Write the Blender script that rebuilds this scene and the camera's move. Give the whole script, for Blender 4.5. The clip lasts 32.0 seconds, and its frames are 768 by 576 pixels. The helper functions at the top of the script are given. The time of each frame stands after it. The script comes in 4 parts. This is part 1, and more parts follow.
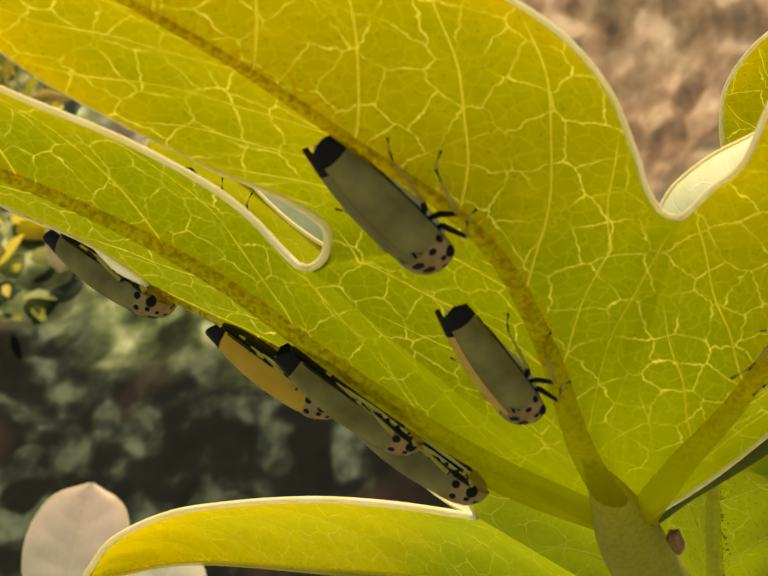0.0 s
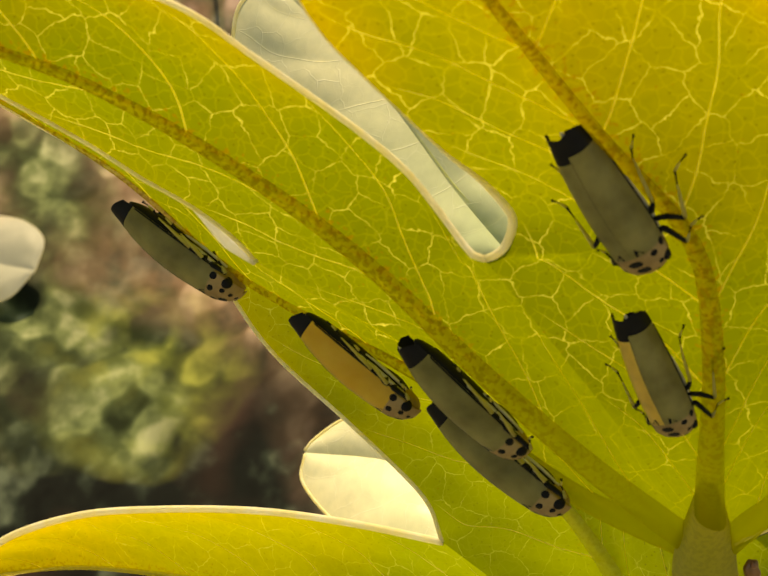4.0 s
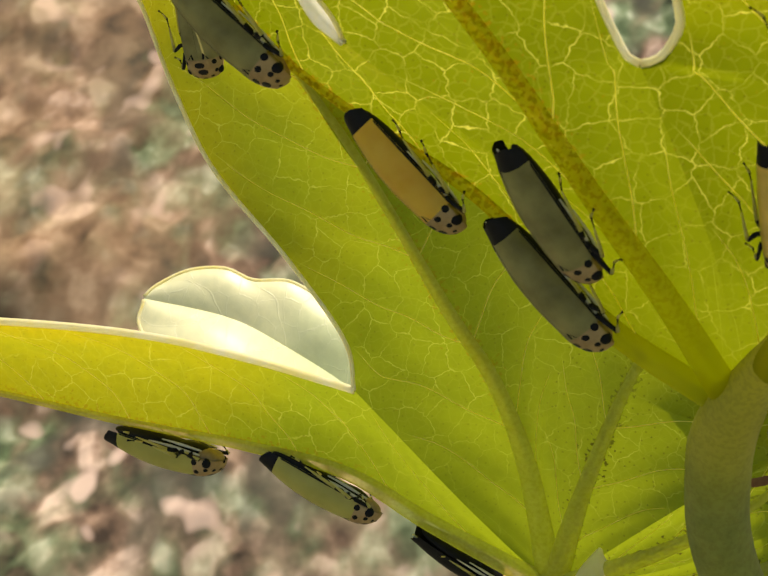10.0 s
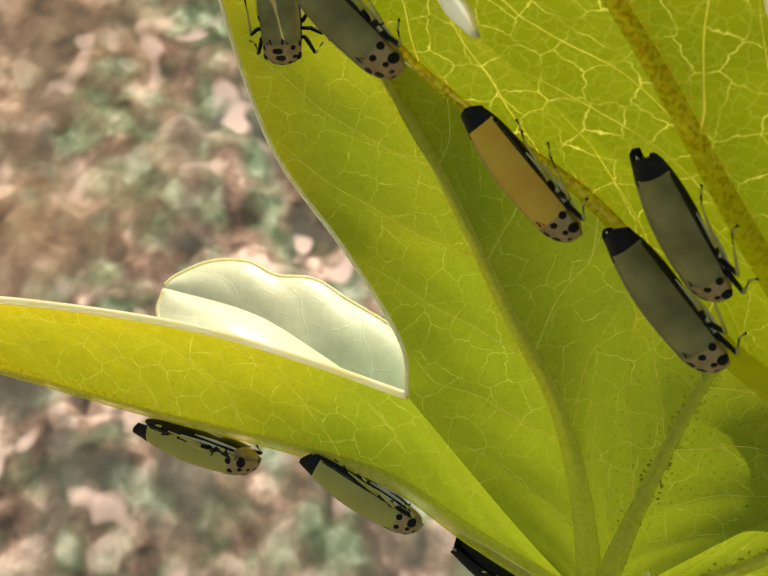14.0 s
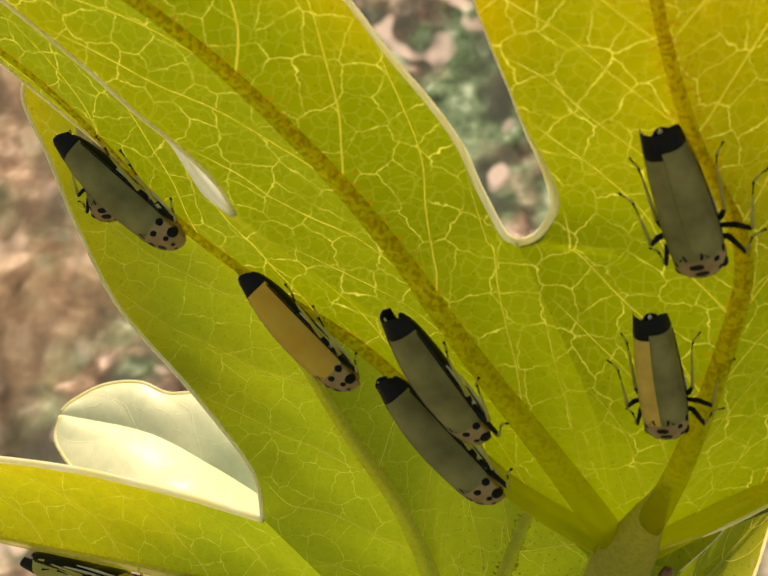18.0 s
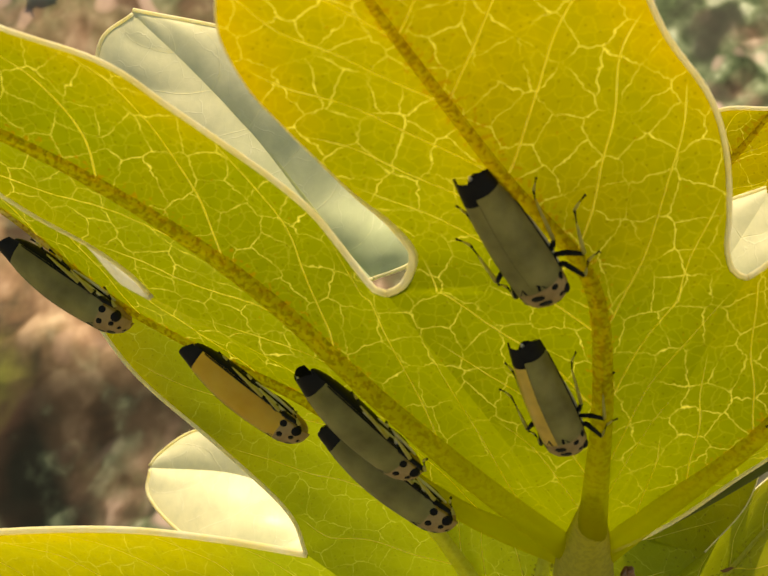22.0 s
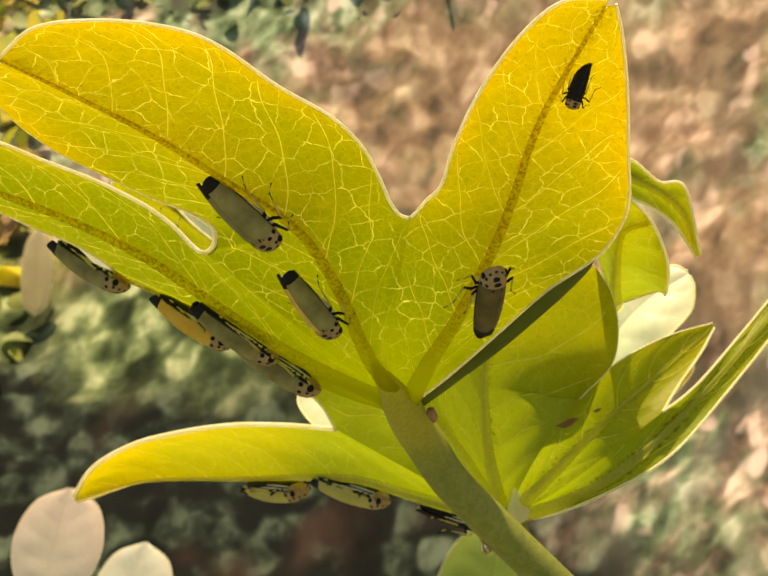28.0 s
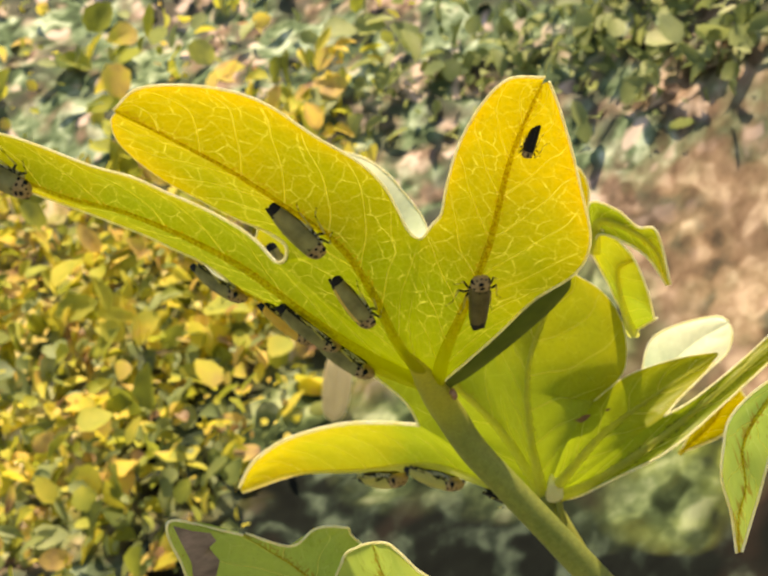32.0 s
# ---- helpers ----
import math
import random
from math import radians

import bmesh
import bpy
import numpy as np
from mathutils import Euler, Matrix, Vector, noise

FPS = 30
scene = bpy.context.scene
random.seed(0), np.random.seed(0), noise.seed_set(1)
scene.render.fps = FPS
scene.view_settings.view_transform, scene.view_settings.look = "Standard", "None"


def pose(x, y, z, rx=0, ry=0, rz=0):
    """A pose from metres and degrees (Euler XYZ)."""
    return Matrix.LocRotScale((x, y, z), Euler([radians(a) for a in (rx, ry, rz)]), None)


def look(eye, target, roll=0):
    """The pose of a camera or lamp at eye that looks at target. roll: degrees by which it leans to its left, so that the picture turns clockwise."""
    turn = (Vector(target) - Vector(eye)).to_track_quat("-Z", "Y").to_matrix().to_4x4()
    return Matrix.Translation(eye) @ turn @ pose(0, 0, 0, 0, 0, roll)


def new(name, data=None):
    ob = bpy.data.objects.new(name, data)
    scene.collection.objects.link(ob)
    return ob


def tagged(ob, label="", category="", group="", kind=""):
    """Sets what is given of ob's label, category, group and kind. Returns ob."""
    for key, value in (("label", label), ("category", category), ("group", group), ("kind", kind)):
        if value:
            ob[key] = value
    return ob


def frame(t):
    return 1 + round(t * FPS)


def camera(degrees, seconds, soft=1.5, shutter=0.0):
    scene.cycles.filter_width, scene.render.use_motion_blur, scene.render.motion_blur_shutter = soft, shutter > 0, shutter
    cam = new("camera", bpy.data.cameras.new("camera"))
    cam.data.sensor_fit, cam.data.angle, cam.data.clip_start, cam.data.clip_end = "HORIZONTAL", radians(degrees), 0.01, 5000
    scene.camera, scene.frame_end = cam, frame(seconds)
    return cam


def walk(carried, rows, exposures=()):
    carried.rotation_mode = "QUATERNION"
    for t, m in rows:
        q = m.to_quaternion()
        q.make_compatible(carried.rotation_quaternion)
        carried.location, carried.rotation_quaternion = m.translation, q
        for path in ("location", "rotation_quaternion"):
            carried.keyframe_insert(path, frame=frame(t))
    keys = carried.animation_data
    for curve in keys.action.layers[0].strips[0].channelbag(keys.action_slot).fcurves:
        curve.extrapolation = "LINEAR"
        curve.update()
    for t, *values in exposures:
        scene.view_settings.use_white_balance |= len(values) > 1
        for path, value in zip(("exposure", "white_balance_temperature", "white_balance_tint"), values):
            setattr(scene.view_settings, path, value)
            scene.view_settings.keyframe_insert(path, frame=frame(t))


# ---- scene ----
# The camera: a phone held by hand, 20 to 45 cm from the leaf.
PATH = [
    (0, (0.0564, -0.1724, 0.6395), (-0.0364, 0.0463, 0.5616), -20.32),
    (0.5, (0.0515, -0.1753, 0.6416), (-0.0356, 0.0451, 0.5620), -19.44),
    (1, (0.0470, -0.1763, 0.6424), (-0.0341, 0.0459, 0.5613), -18.53),
    (1.5, (0.0392, -0.1777, 0.6441), (-0.0370, 0.0460, 0.5626), -17.62),
    (2, (0.0328, -0.1794, 0.6443), (-0.0368, 0.0462, 0.5621), -15.57),
    (2.5, (0.0277, -0.1805, 0.6440), (-0.0359, 0.0469, 0.5617), -14.10),
    (4.5, (0.0095, -0.1853, 0.6445), (-0.0376, 0.0465, 0.5636), -9.32),
    (5, (0.0057, -0.1821, 0.6428), (-0.0359, 0.0506, 0.5614), -8.34),
    (5.5, (0.0000, -0.1835, 0.6455), (-0.0358, 0.0502, 0.5643), -7.33),
    (6, (-0.0077, -0.1836, 0.6440), (-0.0374, 0.0510, 0.5627), -6.02),
    (6.5, (-0.0145, -0.1848, 0.6437), (-0.0382, 0.0506, 0.5627), -4.31),
    (7, (-0.0181, -0.1834, 0.6429), (-0.0364, 0.0523, 0.5616), -3.08),
    (7.5, (-0.0216, -0.1832, 0.6427), (-0.0363, 0.0527, 0.5613), -2.06),
    (8, (-0.0291, -0.1847, 0.6436), (-0.0413, 0.0513, 0.5621), -1.37),
    (8.5, (-0.0317, -0.1854, 0.6423), (-0.0399, 0.0505, 0.5601), 0.16),
    (9, (-0.0303, -0.1833, 0.6390), (-0.0337, 0.0522, 0.5552), 0.90),
    (9.5, (-0.0292, -0.1830, 0.6357), (-0.0300, 0.0518, 0.5499), 1.31),
    (10, (-0.0346, -0.1871, 0.6312), (-0.0348, 0.0472, 0.5440), 2.37),
    (10.5, (-0.0420, -0.1859, 0.6277), (-0.0425, 0.0478, 0.5390), 2.88),
    (11, (-0.0462, -0.1837, 0.6266), (-0.0455, 0.0499, 0.5376), 3.38),
    (11.5, (-0.0482, -0.1818, 0.6272), (-0.0466, 0.0518, 0.5382), 3.85),
    (12, (-0.0503, -0.1805, 0.6259), (-0.0475, 0.0530, 0.5367), 4.34),
    (12.5, (-0.0525, -0.1802, 0.6258), (-0.0491, 0.0534, 0.5369), 4.77),
    (13, (-0.0557, -0.1792, 0.6254), (-0.0495, 0.0547, 0.5372), 5.37),
    (13.5, (-0.0570, -0.1790, 0.6251), (-0.0473, 0.0551, 0.5379), 6.14),
    (14, (-0.0534, -0.1795, 0.6269), (-0.0414, 0.0550, 0.5409), 6.75),
    (14.5, (-0.0512, -0.1814, 0.6299), (-0.0378, 0.0538, 0.5460), 7.08),
    (15, (-0.0474, -0.1839, 0.6311), (-0.0324, 0.0517, 0.5486), 7.18),
    (15.5, (-0.0449, -0.1858, 0.6320), (-0.0287, 0.0500, 0.5505), 7.05),
    (17.5, (-0.0345, -0.1896, 0.6439), (-0.0242, 0.0458, 0.5603), 3.39),
    (18, (-0.0307, -0.1878, 0.6445), (-0.0247, 0.0474, 0.5599), 1.64),
    (18.5, (-0.0235, -0.1850, 0.6440), (-0.0202, 0.0499, 0.5583), 0.59),
    (19, (-0.0217, -0.1839, 0.6446), (-0.0217, 0.0510, 0.5591), 0.00),
    (19.5, (-0.0193, -0.1845, 0.6477), (-0.0235, 0.0500, 0.5610), -1.94),
    (20, (-0.0129, -0.1860, 0.6499), (-0.0213, 0.0480, 0.5623), -3.33),
    (20.5, (-0.0099, -0.1882, 0.6511), (-0.0235, 0.0456, 0.5634), -4.40),
    (21, (-0.0049, -0.1876, 0.6515), (-0.0208, 0.0457, 0.5633), -5.73),
    (21.5, (-0.0025, -0.1906, 0.6525), (-0.0220, 0.0428, 0.5650), -7.41),
    (22, (0.0033, -0.1931, 0.6529), (-0.0219, 0.0402, 0.5665), -9.70),
    (22.5, (0.0118, -0.1976, 0.6572), (-0.0232, 0.0345, 0.5713), -13.88),
    (23, (0.0201, -0.2059, 0.6624), (-0.0268, 0.0231, 0.5736), -16.34),
    (23.5, (0.0247, -0.2138, 0.6641), (-0.0308, 0.0130, 0.5747), -17.91),
    (24, (0.0365, -0.2202, 0.6648), (-0.0264, 0.0041, 0.5741), -19.16),
    (24.5, (0.0410, -0.2275, 0.6661), (-0.0252, -0.0045, 0.5746), -19.66),
    (25, (0.0464, -0.2300, 0.6661), (-0.0220, -0.0075, 0.5750), -19.74),
    (25.5, (0.0544, -0.2337, 0.6687), (-0.0174, -0.0117, 0.5787), -19.91),
    (26, (0.0660, -0.2430, 0.6693), (-0.0102, -0.0217, 0.5814), -20.29),
    (26.5, (0.0782, -0.2517, 0.6680), (-0.0001, -0.0305, 0.5818), -20.42),
    (28.5, (0.1292, -0.3042, 0.6671), (0.0365, -0.0828, 0.5971), -21.44),
    (29, (0.1400, -0.3162, 0.6633), (0.0432, -0.0954, 0.5969), -21.42),
    (29.5, (0.1502, -0.3293, 0.6634), (0.0492, -0.1094, 0.6008), -21.29),
    (30, (0.1627, -0.3411, 0.6598), (0.0586, -0.1216, 0.6007), -21.13),
    (30.5, (0.1732, -0.3508, 0.6565), (0.0654, -0.1321, 0.6014), -20.97),
    (31, (0.1826, -0.3611, 0.6559), (0.0708, -0.1432, 0.6054), -21.11),
    (31.5, (0.1920, -0.3741, 0.6563), (0.0768, -0.1576, 0.6079), -21.12),
    (32, (0.2061, -0.3832, 0.6553), (0.0875, -0.1680, 0.6092), -21.07),
]
cam = camera(18.94, 32.0)
# The phone warms its picture against the sun and brightens it as it draws back.
GAIN = [(0.0, 0.30, 9300.0, 10.0), (2.0, 0.38, 11200.0, 10.0), (6.0, 0.21, 9700.0, 11.0), (9.0, 0.28, 8000.0, 10.0), (13.0, 0.32, 7000.0, 9.0), (17.0, 0.30, 8000.0, 9.0),
        (20.0, 0.28, 8600.0, 10.0), (23.0, 0.35, 9700.0, 11.0), (26.0, 0.54, 9500.0, 11.0), (29.0, 0.60, 8900.0, 11.0), (32.0, 0.70, 8000.0, 10.0)]
walk(cam, [(t, look(eye, target, roll)) for t, eye, target, roll in PATH], GAIN)

# A shallow depth of field, as a phone close to its subject has.
cam.data.dof.use_dof = True
cam.data.dof.focus_distance = 0.255
cam.data.dof.aperture_fstop = 175

# ---- light: low afternoon sun behind the leaves, open sky in front ----
SUN = Vector((0.16, 0.40, 0.90)).normalized()
world = bpy.data.worlds.new("sky")
scene.world = world
world.use_nodes = True
wn = world.node_tree.nodes
sky = wn.new("ShaderNodeTexSky")
sky.sky_type, sky.sun_disc = "NISHITA", False
sky.sun_elevation = math.asin(SUN.z)
sky.sun_rotation = math.atan2(SUN.x, SUN.y)
world.node_tree.links.new(sky.outputs["Color"], wn["Background"].inputs["Color"])
wn["Background"].inputs["Strength"].default_value = 0.12
sun_data = bpy.data.lights.new("sun", "SUN")
sun_data.energy, sun_data.angle, sun_data.color = 5.0, radians(0.6), (1.0, 0.90, 0.72)
sun_lamp = new("sun", sun_data)
sun_lamp.matrix_world = look(SUN * 5, (0, 0, 0))

# ---- helpers of this scene ----
LIFT = Vector((0, 0, 0.55))


def mm(p):
    """A place near the leaf, in millimetres from the joint of the big leaf's lobes."""
    return Vector(p) * 0.001 + LIFT


def smooth_line(points, count):
    """A smooth line through the points, evenly spaced."""
    p = np.array(points, float)
    p = np.vstack([2 * p[0] - p[1], p, 2 * p[-1] - p[-2]])
    out = []
    for k in range(1, len(p) - 2):
        t = np.linspace(0, 1, 24, endpoint=False)[:, None]
        a, b, c, d = p[k - 1], p[k], p[k + 1], p[k + 2]
        out.append(0.5 * (2 * b + (c - a) * t + (2 * a - 5 * b + 4 * c - d) * t**2 + (3 * b - a - 3 * c + d) * t**3))
    out = np.vstack(out + [p[-2:-1]])
    run = np.r_[0, np.cumsum(np.linalg.norm(np.diff(out, axis=0), axis=1))]
    want = np.linspace(0, run[-1], count)
    return np.stack([np.interp(want, run, out[:, k]) for k in range(3)], 1)


def mesh_of(name, verts, faces, materials, smooth=True, uvs=None, order=None):
    me = bpy.data.meshes.new(name)
    me.from_pydata([tuple(v) for v in verts], [], faces)
    for m in materials:
        me.materials.append(m)
    if uvs is not None:
        layer = me.uv_layers.new(name="place")
        flat = np.array([uvs[v] for f in faces for v in f], float).ravel()
        layer.data.foreach_set("uv", flat)
    if order is not None:
        layer = me.uv_layers.new(name="order")
        layer.data.foreach_set("uv", np.array([order[v] for f in faces for v in f], float).ravel())
    if smooth:
        me.polygons.foreach_set("use_smooth", [True] * len(faces))
    me.update()
    return me


def part(name, data, parent, label=""):
    ob = new(name, data)
    ob.parent = parent
    if label:
        ob["label"] = label
    return ob


def thing(name, label, category, group="", m=None):
    ob = new(name)
    ob.empty_display_size = 0.005
    if m is not None:
        ob.matrix_basis = m
    return tagged(ob, label, category, group)


def tube(line, radii, sides=8, cap=True):
    """Verts and faces of a round bar along a line."""
    p = np.array(line, float)
    r = np.interp(np.linspace(0, 1, len(p)), np.linspace(0, 1, len(radii)), radii)
    d = np.gradient(p, axis=0)
    d /= np.linalg.norm(d, axis=1)[:, None] + 1e-12
    ref = np.array([0, 0, 1.0]) if abs(d[0][2]) < 0.9 else np.array([1.0, 0, 0])
    verts, faces = [], []
    for k in range(len(p)):
        a = ref - d[k] * (ref @ d[k])
        a /= np.linalg.norm(a)
        ref = a
        b = np.cross(d[k], a)
        for j in range(sides):
            w = 2 * math.pi * j / sides
            verts.append(p[k] + r[k] * (a * math.cos(w) + b * math.sin(w)))
    for k in range(len(p) - 1):
        for j in range(sides):
            i = (j + 1) % sides
            faces.append((k * sides + j, k * sides + i, (k + 1) * sides + i, (k + 1) * sides + j))
    if cap:
        faces.append(tuple(range(sides))[::-1])
        faces.append(tuple((len(p) - 1) * sides + j for j in range(sides)))
    return verts, faces


def ridge(line, radii, out, sides=5):
    """A half-round bar along a line, open where it lies on its leaf; out: the way it stands out."""
    p = np.array(line, float)
    r = np.interp(np.linspace(0, 1, len(p)), np.linspace(0, 1, len(radii)), radii)
    d = np.gradient(p, axis=0)
    d /= np.linalg.norm(d, axis=1)[:, None] + 1e-12
    o = np.broadcast_to(np.array(out, float), p.shape)
    o = o - d * (o * d).sum(1)[:, None]
    o /= np.linalg.norm(o, axis=1)[:, None] + 1e-12
    b = np.cross(d, o)
    verts, faces = [], []
    for k in range(len(p)):
        for j in range(sides + 1):
            w = math.pi * j / sides
            verts.append(p[k] + r[k] * (b[k] * math.cos(w) + o[k] * math.sin(w) * 0.75))
    for k in range(len(p) - 1):
        for j in range(sides):
            i = k * (sides + 1) + j
            faces.append((i, i + 1, i + sides + 2, i + sides + 1))
    return verts, faces


# ---- materials ----
def material(name):
    m = bpy.data.materials.new(name)
    m.use_nodes = True
    nt = m.node_tree
    return m, nt, nt.nodes["Principled BSDF"]


def node(nt, kind, inputs=None, **props):
    n = nt.nodes.new("ShaderNode" + kind)
    for k, v in props.items():
        if k == "operation":
            n.operation = v
        elif k == "blend":
            n.blend_type = v
        elif k == "feature":
            n.feature = v
        elif k == "data":
            n.data_type = v
    for k, v in (inputs or {}).items():
        if isinstance(v, bpy.types.NodeSocket):
            nt.links.new(v, n.inputs[k])
        else:
            n.inputs[k].default_value = v
    return n


def math_node(nt, op, a, b=0.0, c=None):
    n = node(nt, "Math", {0: a, 1: b}, operation=op)
    if c is not None:
        n.inputs[2].default_value = c
    return n.outputs[0]


def ramp(nt, value, stops):
    n = nt.nodes.new("ShaderNodeValToRGB")
    n.color_ramp.elements[0].position, n.color_ramp.elements[0].color = stops[0][0], (*stops[0][1], 1)
    n.color_ramp.elements[1].position, n.color_ramp.elements[1].color = stops[-1][0], (*stops[-1][1], 1)
    for at, colour in stops[1:-1]:
        n.color_ramp.elements.new(at).color = (*colour, 1)
    nt.links.new(value, n.inputs[0])
    return n.outputs[0]


def mix_colour(nt, factor, a, b, blend="MIX"):
    n = nt.nodes.new("ShaderNodeMix")
    n.data_type, n.blend_type = "RGBA", blend
    for sock, v in ((0, factor), (6, a), (7, b)):
        if isinstance(v, bpy.types.NodeSocket):
            nt.links.new(v, n.inputs[sock])
        elif sock == 0:
            n.inputs[0].default_value = v
        else:
            n.inputs[sock].default_value = (*v, 1)
    return n.outputs[2]


def blade_material(name, green, yellow, vein, turn=0.5, net_part=1.0, through_part=0.62, gloss=0.45, specks=0.65, lying=False, fan=False, flecked=False):
    """A thin leaf: light comes through it, its net of veins is lighter, dark specks lie along the ribs."""
    m, nt, bsdf = material(name)
    tc = nt.nodes.new("ShaderNodeTexCoord")
    place = nt.nodes.new("ShaderNodeUVMap")
    place.uv_map = "place"
    xy = node(nt, "SeparateXYZ", {0: place.outputs[0]})
    order = nt.nodes.new("ShaderNodeUVMap")
    order.uv_map = "order"
    row = node(nt, "SeparateXYZ", {0: order.outputs[0]})
    axes = node(nt, "SeparateXYZ", {0: tc.outputs["Object"]})
    across = axes.outputs[1] if lying else math_node(nt, "ADD", axes.outputs[2], math_node(nt, "MULTIPLY", axes.outputs[1], 0.12))
    flat = node(nt, "CombineXYZ", {0: axes.outputs[0], 1: across})
    wob = node(nt, "TexNoise", {"Vector": flat.outputs[0], "Scale": 260.0, "Detail": 2.0})
    bent = node(nt, "VectorMath", {0: wob.outputs["Color"], 1: (0.0009, 0.0009, 0.0)}, operation="MULTIPLY")
    bent = node(nt, "VectorMath", {0: flat.outputs[0], 1: bent.outputs[0]}, operation="ADD")
    kink = node(nt, "TexNoise", {"Vector": flat.outputs[0], "Scale": 1100.0, "Detail": 2.0})
    kink = node(nt, "VectorMath", {0: kink.outputs["Color"], 1: (0.0009, 0.0009, 0.0)}, operation="MULTIPLY")
    bent = node(nt, "VectorMath", {0: bent.outputs[0], 1: kink.outputs[0]}, operation="ADD")
    net = node(nt, "TexVoronoi", {"Vector": bent.outputs[0], "Scale": 310.0, "Randomness": 0.95}, feature="DISTANCE_TO_EDGE")
    fine = node(nt, "TexVoronoi", {"Vector": bent.outputs[0], "Scale": 800.0, "Randomness": 0.95}, feature="DISTANCE_TO_EDGE")
    net.voronoi_dimensions = fine.voronoi_dimensions = "2D"
    big = node(nt, "MapRange", {"Value": net.outputs["Distance"], "From Min": 0.005, "From Max": 0.021, "To Min": 1.0, "To Max": 0.0})
    some = node(nt, "TexNoise", {"Vector": flat.outputs[0], "Scale": 300.0, "Detail": 1.0})
    part_of = node(nt, "MapRange", {"Value": some.outputs["Fac"], "From Min": 0.36, "From Max": 0.62, "To Min": 0.14, "To Max": 0.80})
    small = node(nt, "MapRange", {"Value": fine.outputs["Distance"], "From Min": 0.01, "From Max": 0.08, "To Min": 0.10, "To Max": 0.0})
    lines = math_node(nt, "MULTIPLY", big.outputs[0], part_of.outputs[0])
    lines = math_node(nt, "MAXIMUM", lines, small.outputs[0])
    # the side veins run at even steps along the rib
    away = math_node(nt, "ABSOLUTE", math_node(nt, "SUBTRACT", row.outputs[0], math_node(nt, "ROUND", row.outputs[0])))
    side = node(nt, "MapRange", {"Value": away, "From Min": 0.003, "From Max": 0.013, "To Min": 0.9, "To Max": 0.0})
    side_on = node(nt, "MapRange", {"Value": row.outputs[1], "From Min": 0.86, "From Max": 0.97, "To Min": 1.0, "To Max": 0.0})
    lines = math_node(nt, "MAXIMUM", lines, math_node(nt, "MULTIPLY", side.outputs[0], side_on.outputs[0]))
    young = node(nt, "MapRange", {"Value": xy.outputs[1], "From Min": 0.06, "From Max": 0.30, "To Min": 0.12, "To Max": net_part})
    lines = math_node(nt, "MULTIPLY", lines, young.outputs[0])
    wide = node(nt, "TexNoise", {"Vector": flat.outputs[0], "Scale": 45.0, "Detail": 3.0})
    along = xy.outputs[1]
    if fan:  # ripening outwards from the joint, more so on the sunnier side
        far = node(nt, "VectorMath", {0: tc.outputs["Object"], 1: (-0.003, 0.001, 0.551)}, operation="DISTANCE")
        along = math_node(nt, "ADD", math_node(nt, "MULTIPLY", far.outputs["Value"], 10.0), math_node(nt, "MULTIPLY", axes.outputs[0], 7.0))
    tone = math_node(nt, "ADD", along, math_node(nt, "MULTIPLY_ADD", wide.outputs["Fac"], 0.7, -0.35))
    rip = node(nt, "MapRange", {"Value": tone, "From Min": turn - 0.28, "From Max": turn + 0.28})
    base = mix_colour(nt, rip.outputs[0], green, yellow)
    edge_on = node(nt, "MapRange", {"Value": row.outputs[1], "From Min": 0.66, "From Max": 1.0, "To Min": 0.0, "To Max": 0.75})
    free = node(nt, "MapRange", {"Value": xy.outputs[1], "From Min": 0.40, "From Max": 0.58})
    sunny = math_node(nt, "MULTIPLY", free.outputs[0], math_node(nt, "MULTIPLY_ADD", rip.outputs[0], 0.8, 0.2))
    base = mix_colour(nt, math_node(nt, "MULTIPLY", edge_on.outputs[0], sunny), base, (min(1.0, 1.25 * yellow[0]), 1.08 * yellow[1], yellow[2]))
    cell = node(nt, "TexNoise", {"Vector": flat.outputs[0], "Scale": 700.0, "Detail": 3.0})
    base = mix_colour(nt, math_node(nt, "MULTIPLY", cell.outputs["Fac"], 0.5), base, tuple(0.6 * c for c in green))
    base = mix_colour(nt, math_node(nt, "MULTIPLY", lines, 0.70), base, vein)
    # brown specks: many along the ribs, few elsewhere
    speck = node(nt, "TexNoise", {"Vector": flat.outputs[0], "Scale": 1900.0, "Detail": 2.0})
    near = node(nt, "MapRange", {"Value": xy.outputs[0], "From Min": 0.3, "From Max": 2.2, "To Min": 0.47, "To Max": 0.70})
    brim = node(nt, "MapRange", {"Value": math_node(nt, "MULTIPLY", row.outputs[1], sunny), "From Min": 0.70, "From Max": 1.0, "To Min": 0.72, "To Max": 0.53})
    near = math_node(nt, "MINIMUM", near.outputs[0], brim.outputs[0])
    dot = node(nt, "MapRange", {"Value": math_node(nt, "SUBTRACT", speck.outputs["Fac"], near), "From Min": 0.0, "From Max": 0.05, "To Min": 0.0, "To Max": specks})
    dot = math_node(nt, "MULTIPLY", dot.outputs[0], node(nt, "MapRange", {"Value": xy.outputs[1], "From Min": 0.75 if flecked else 0.12, "From Max": 0.30 if flecked else 0.32}).outputs[0])
    base = mix_colour(nt, dot, base, (0.05, 0.04, 0.006) if flecked else (0.30, 0.17, 0.006))
    pits = node(nt, "TexVoronoi", {"Vector": flat.outputs[0], "Scale": 820.0, "Randomness": 1.0})
    pits.voronoi_dimensions = "2D"
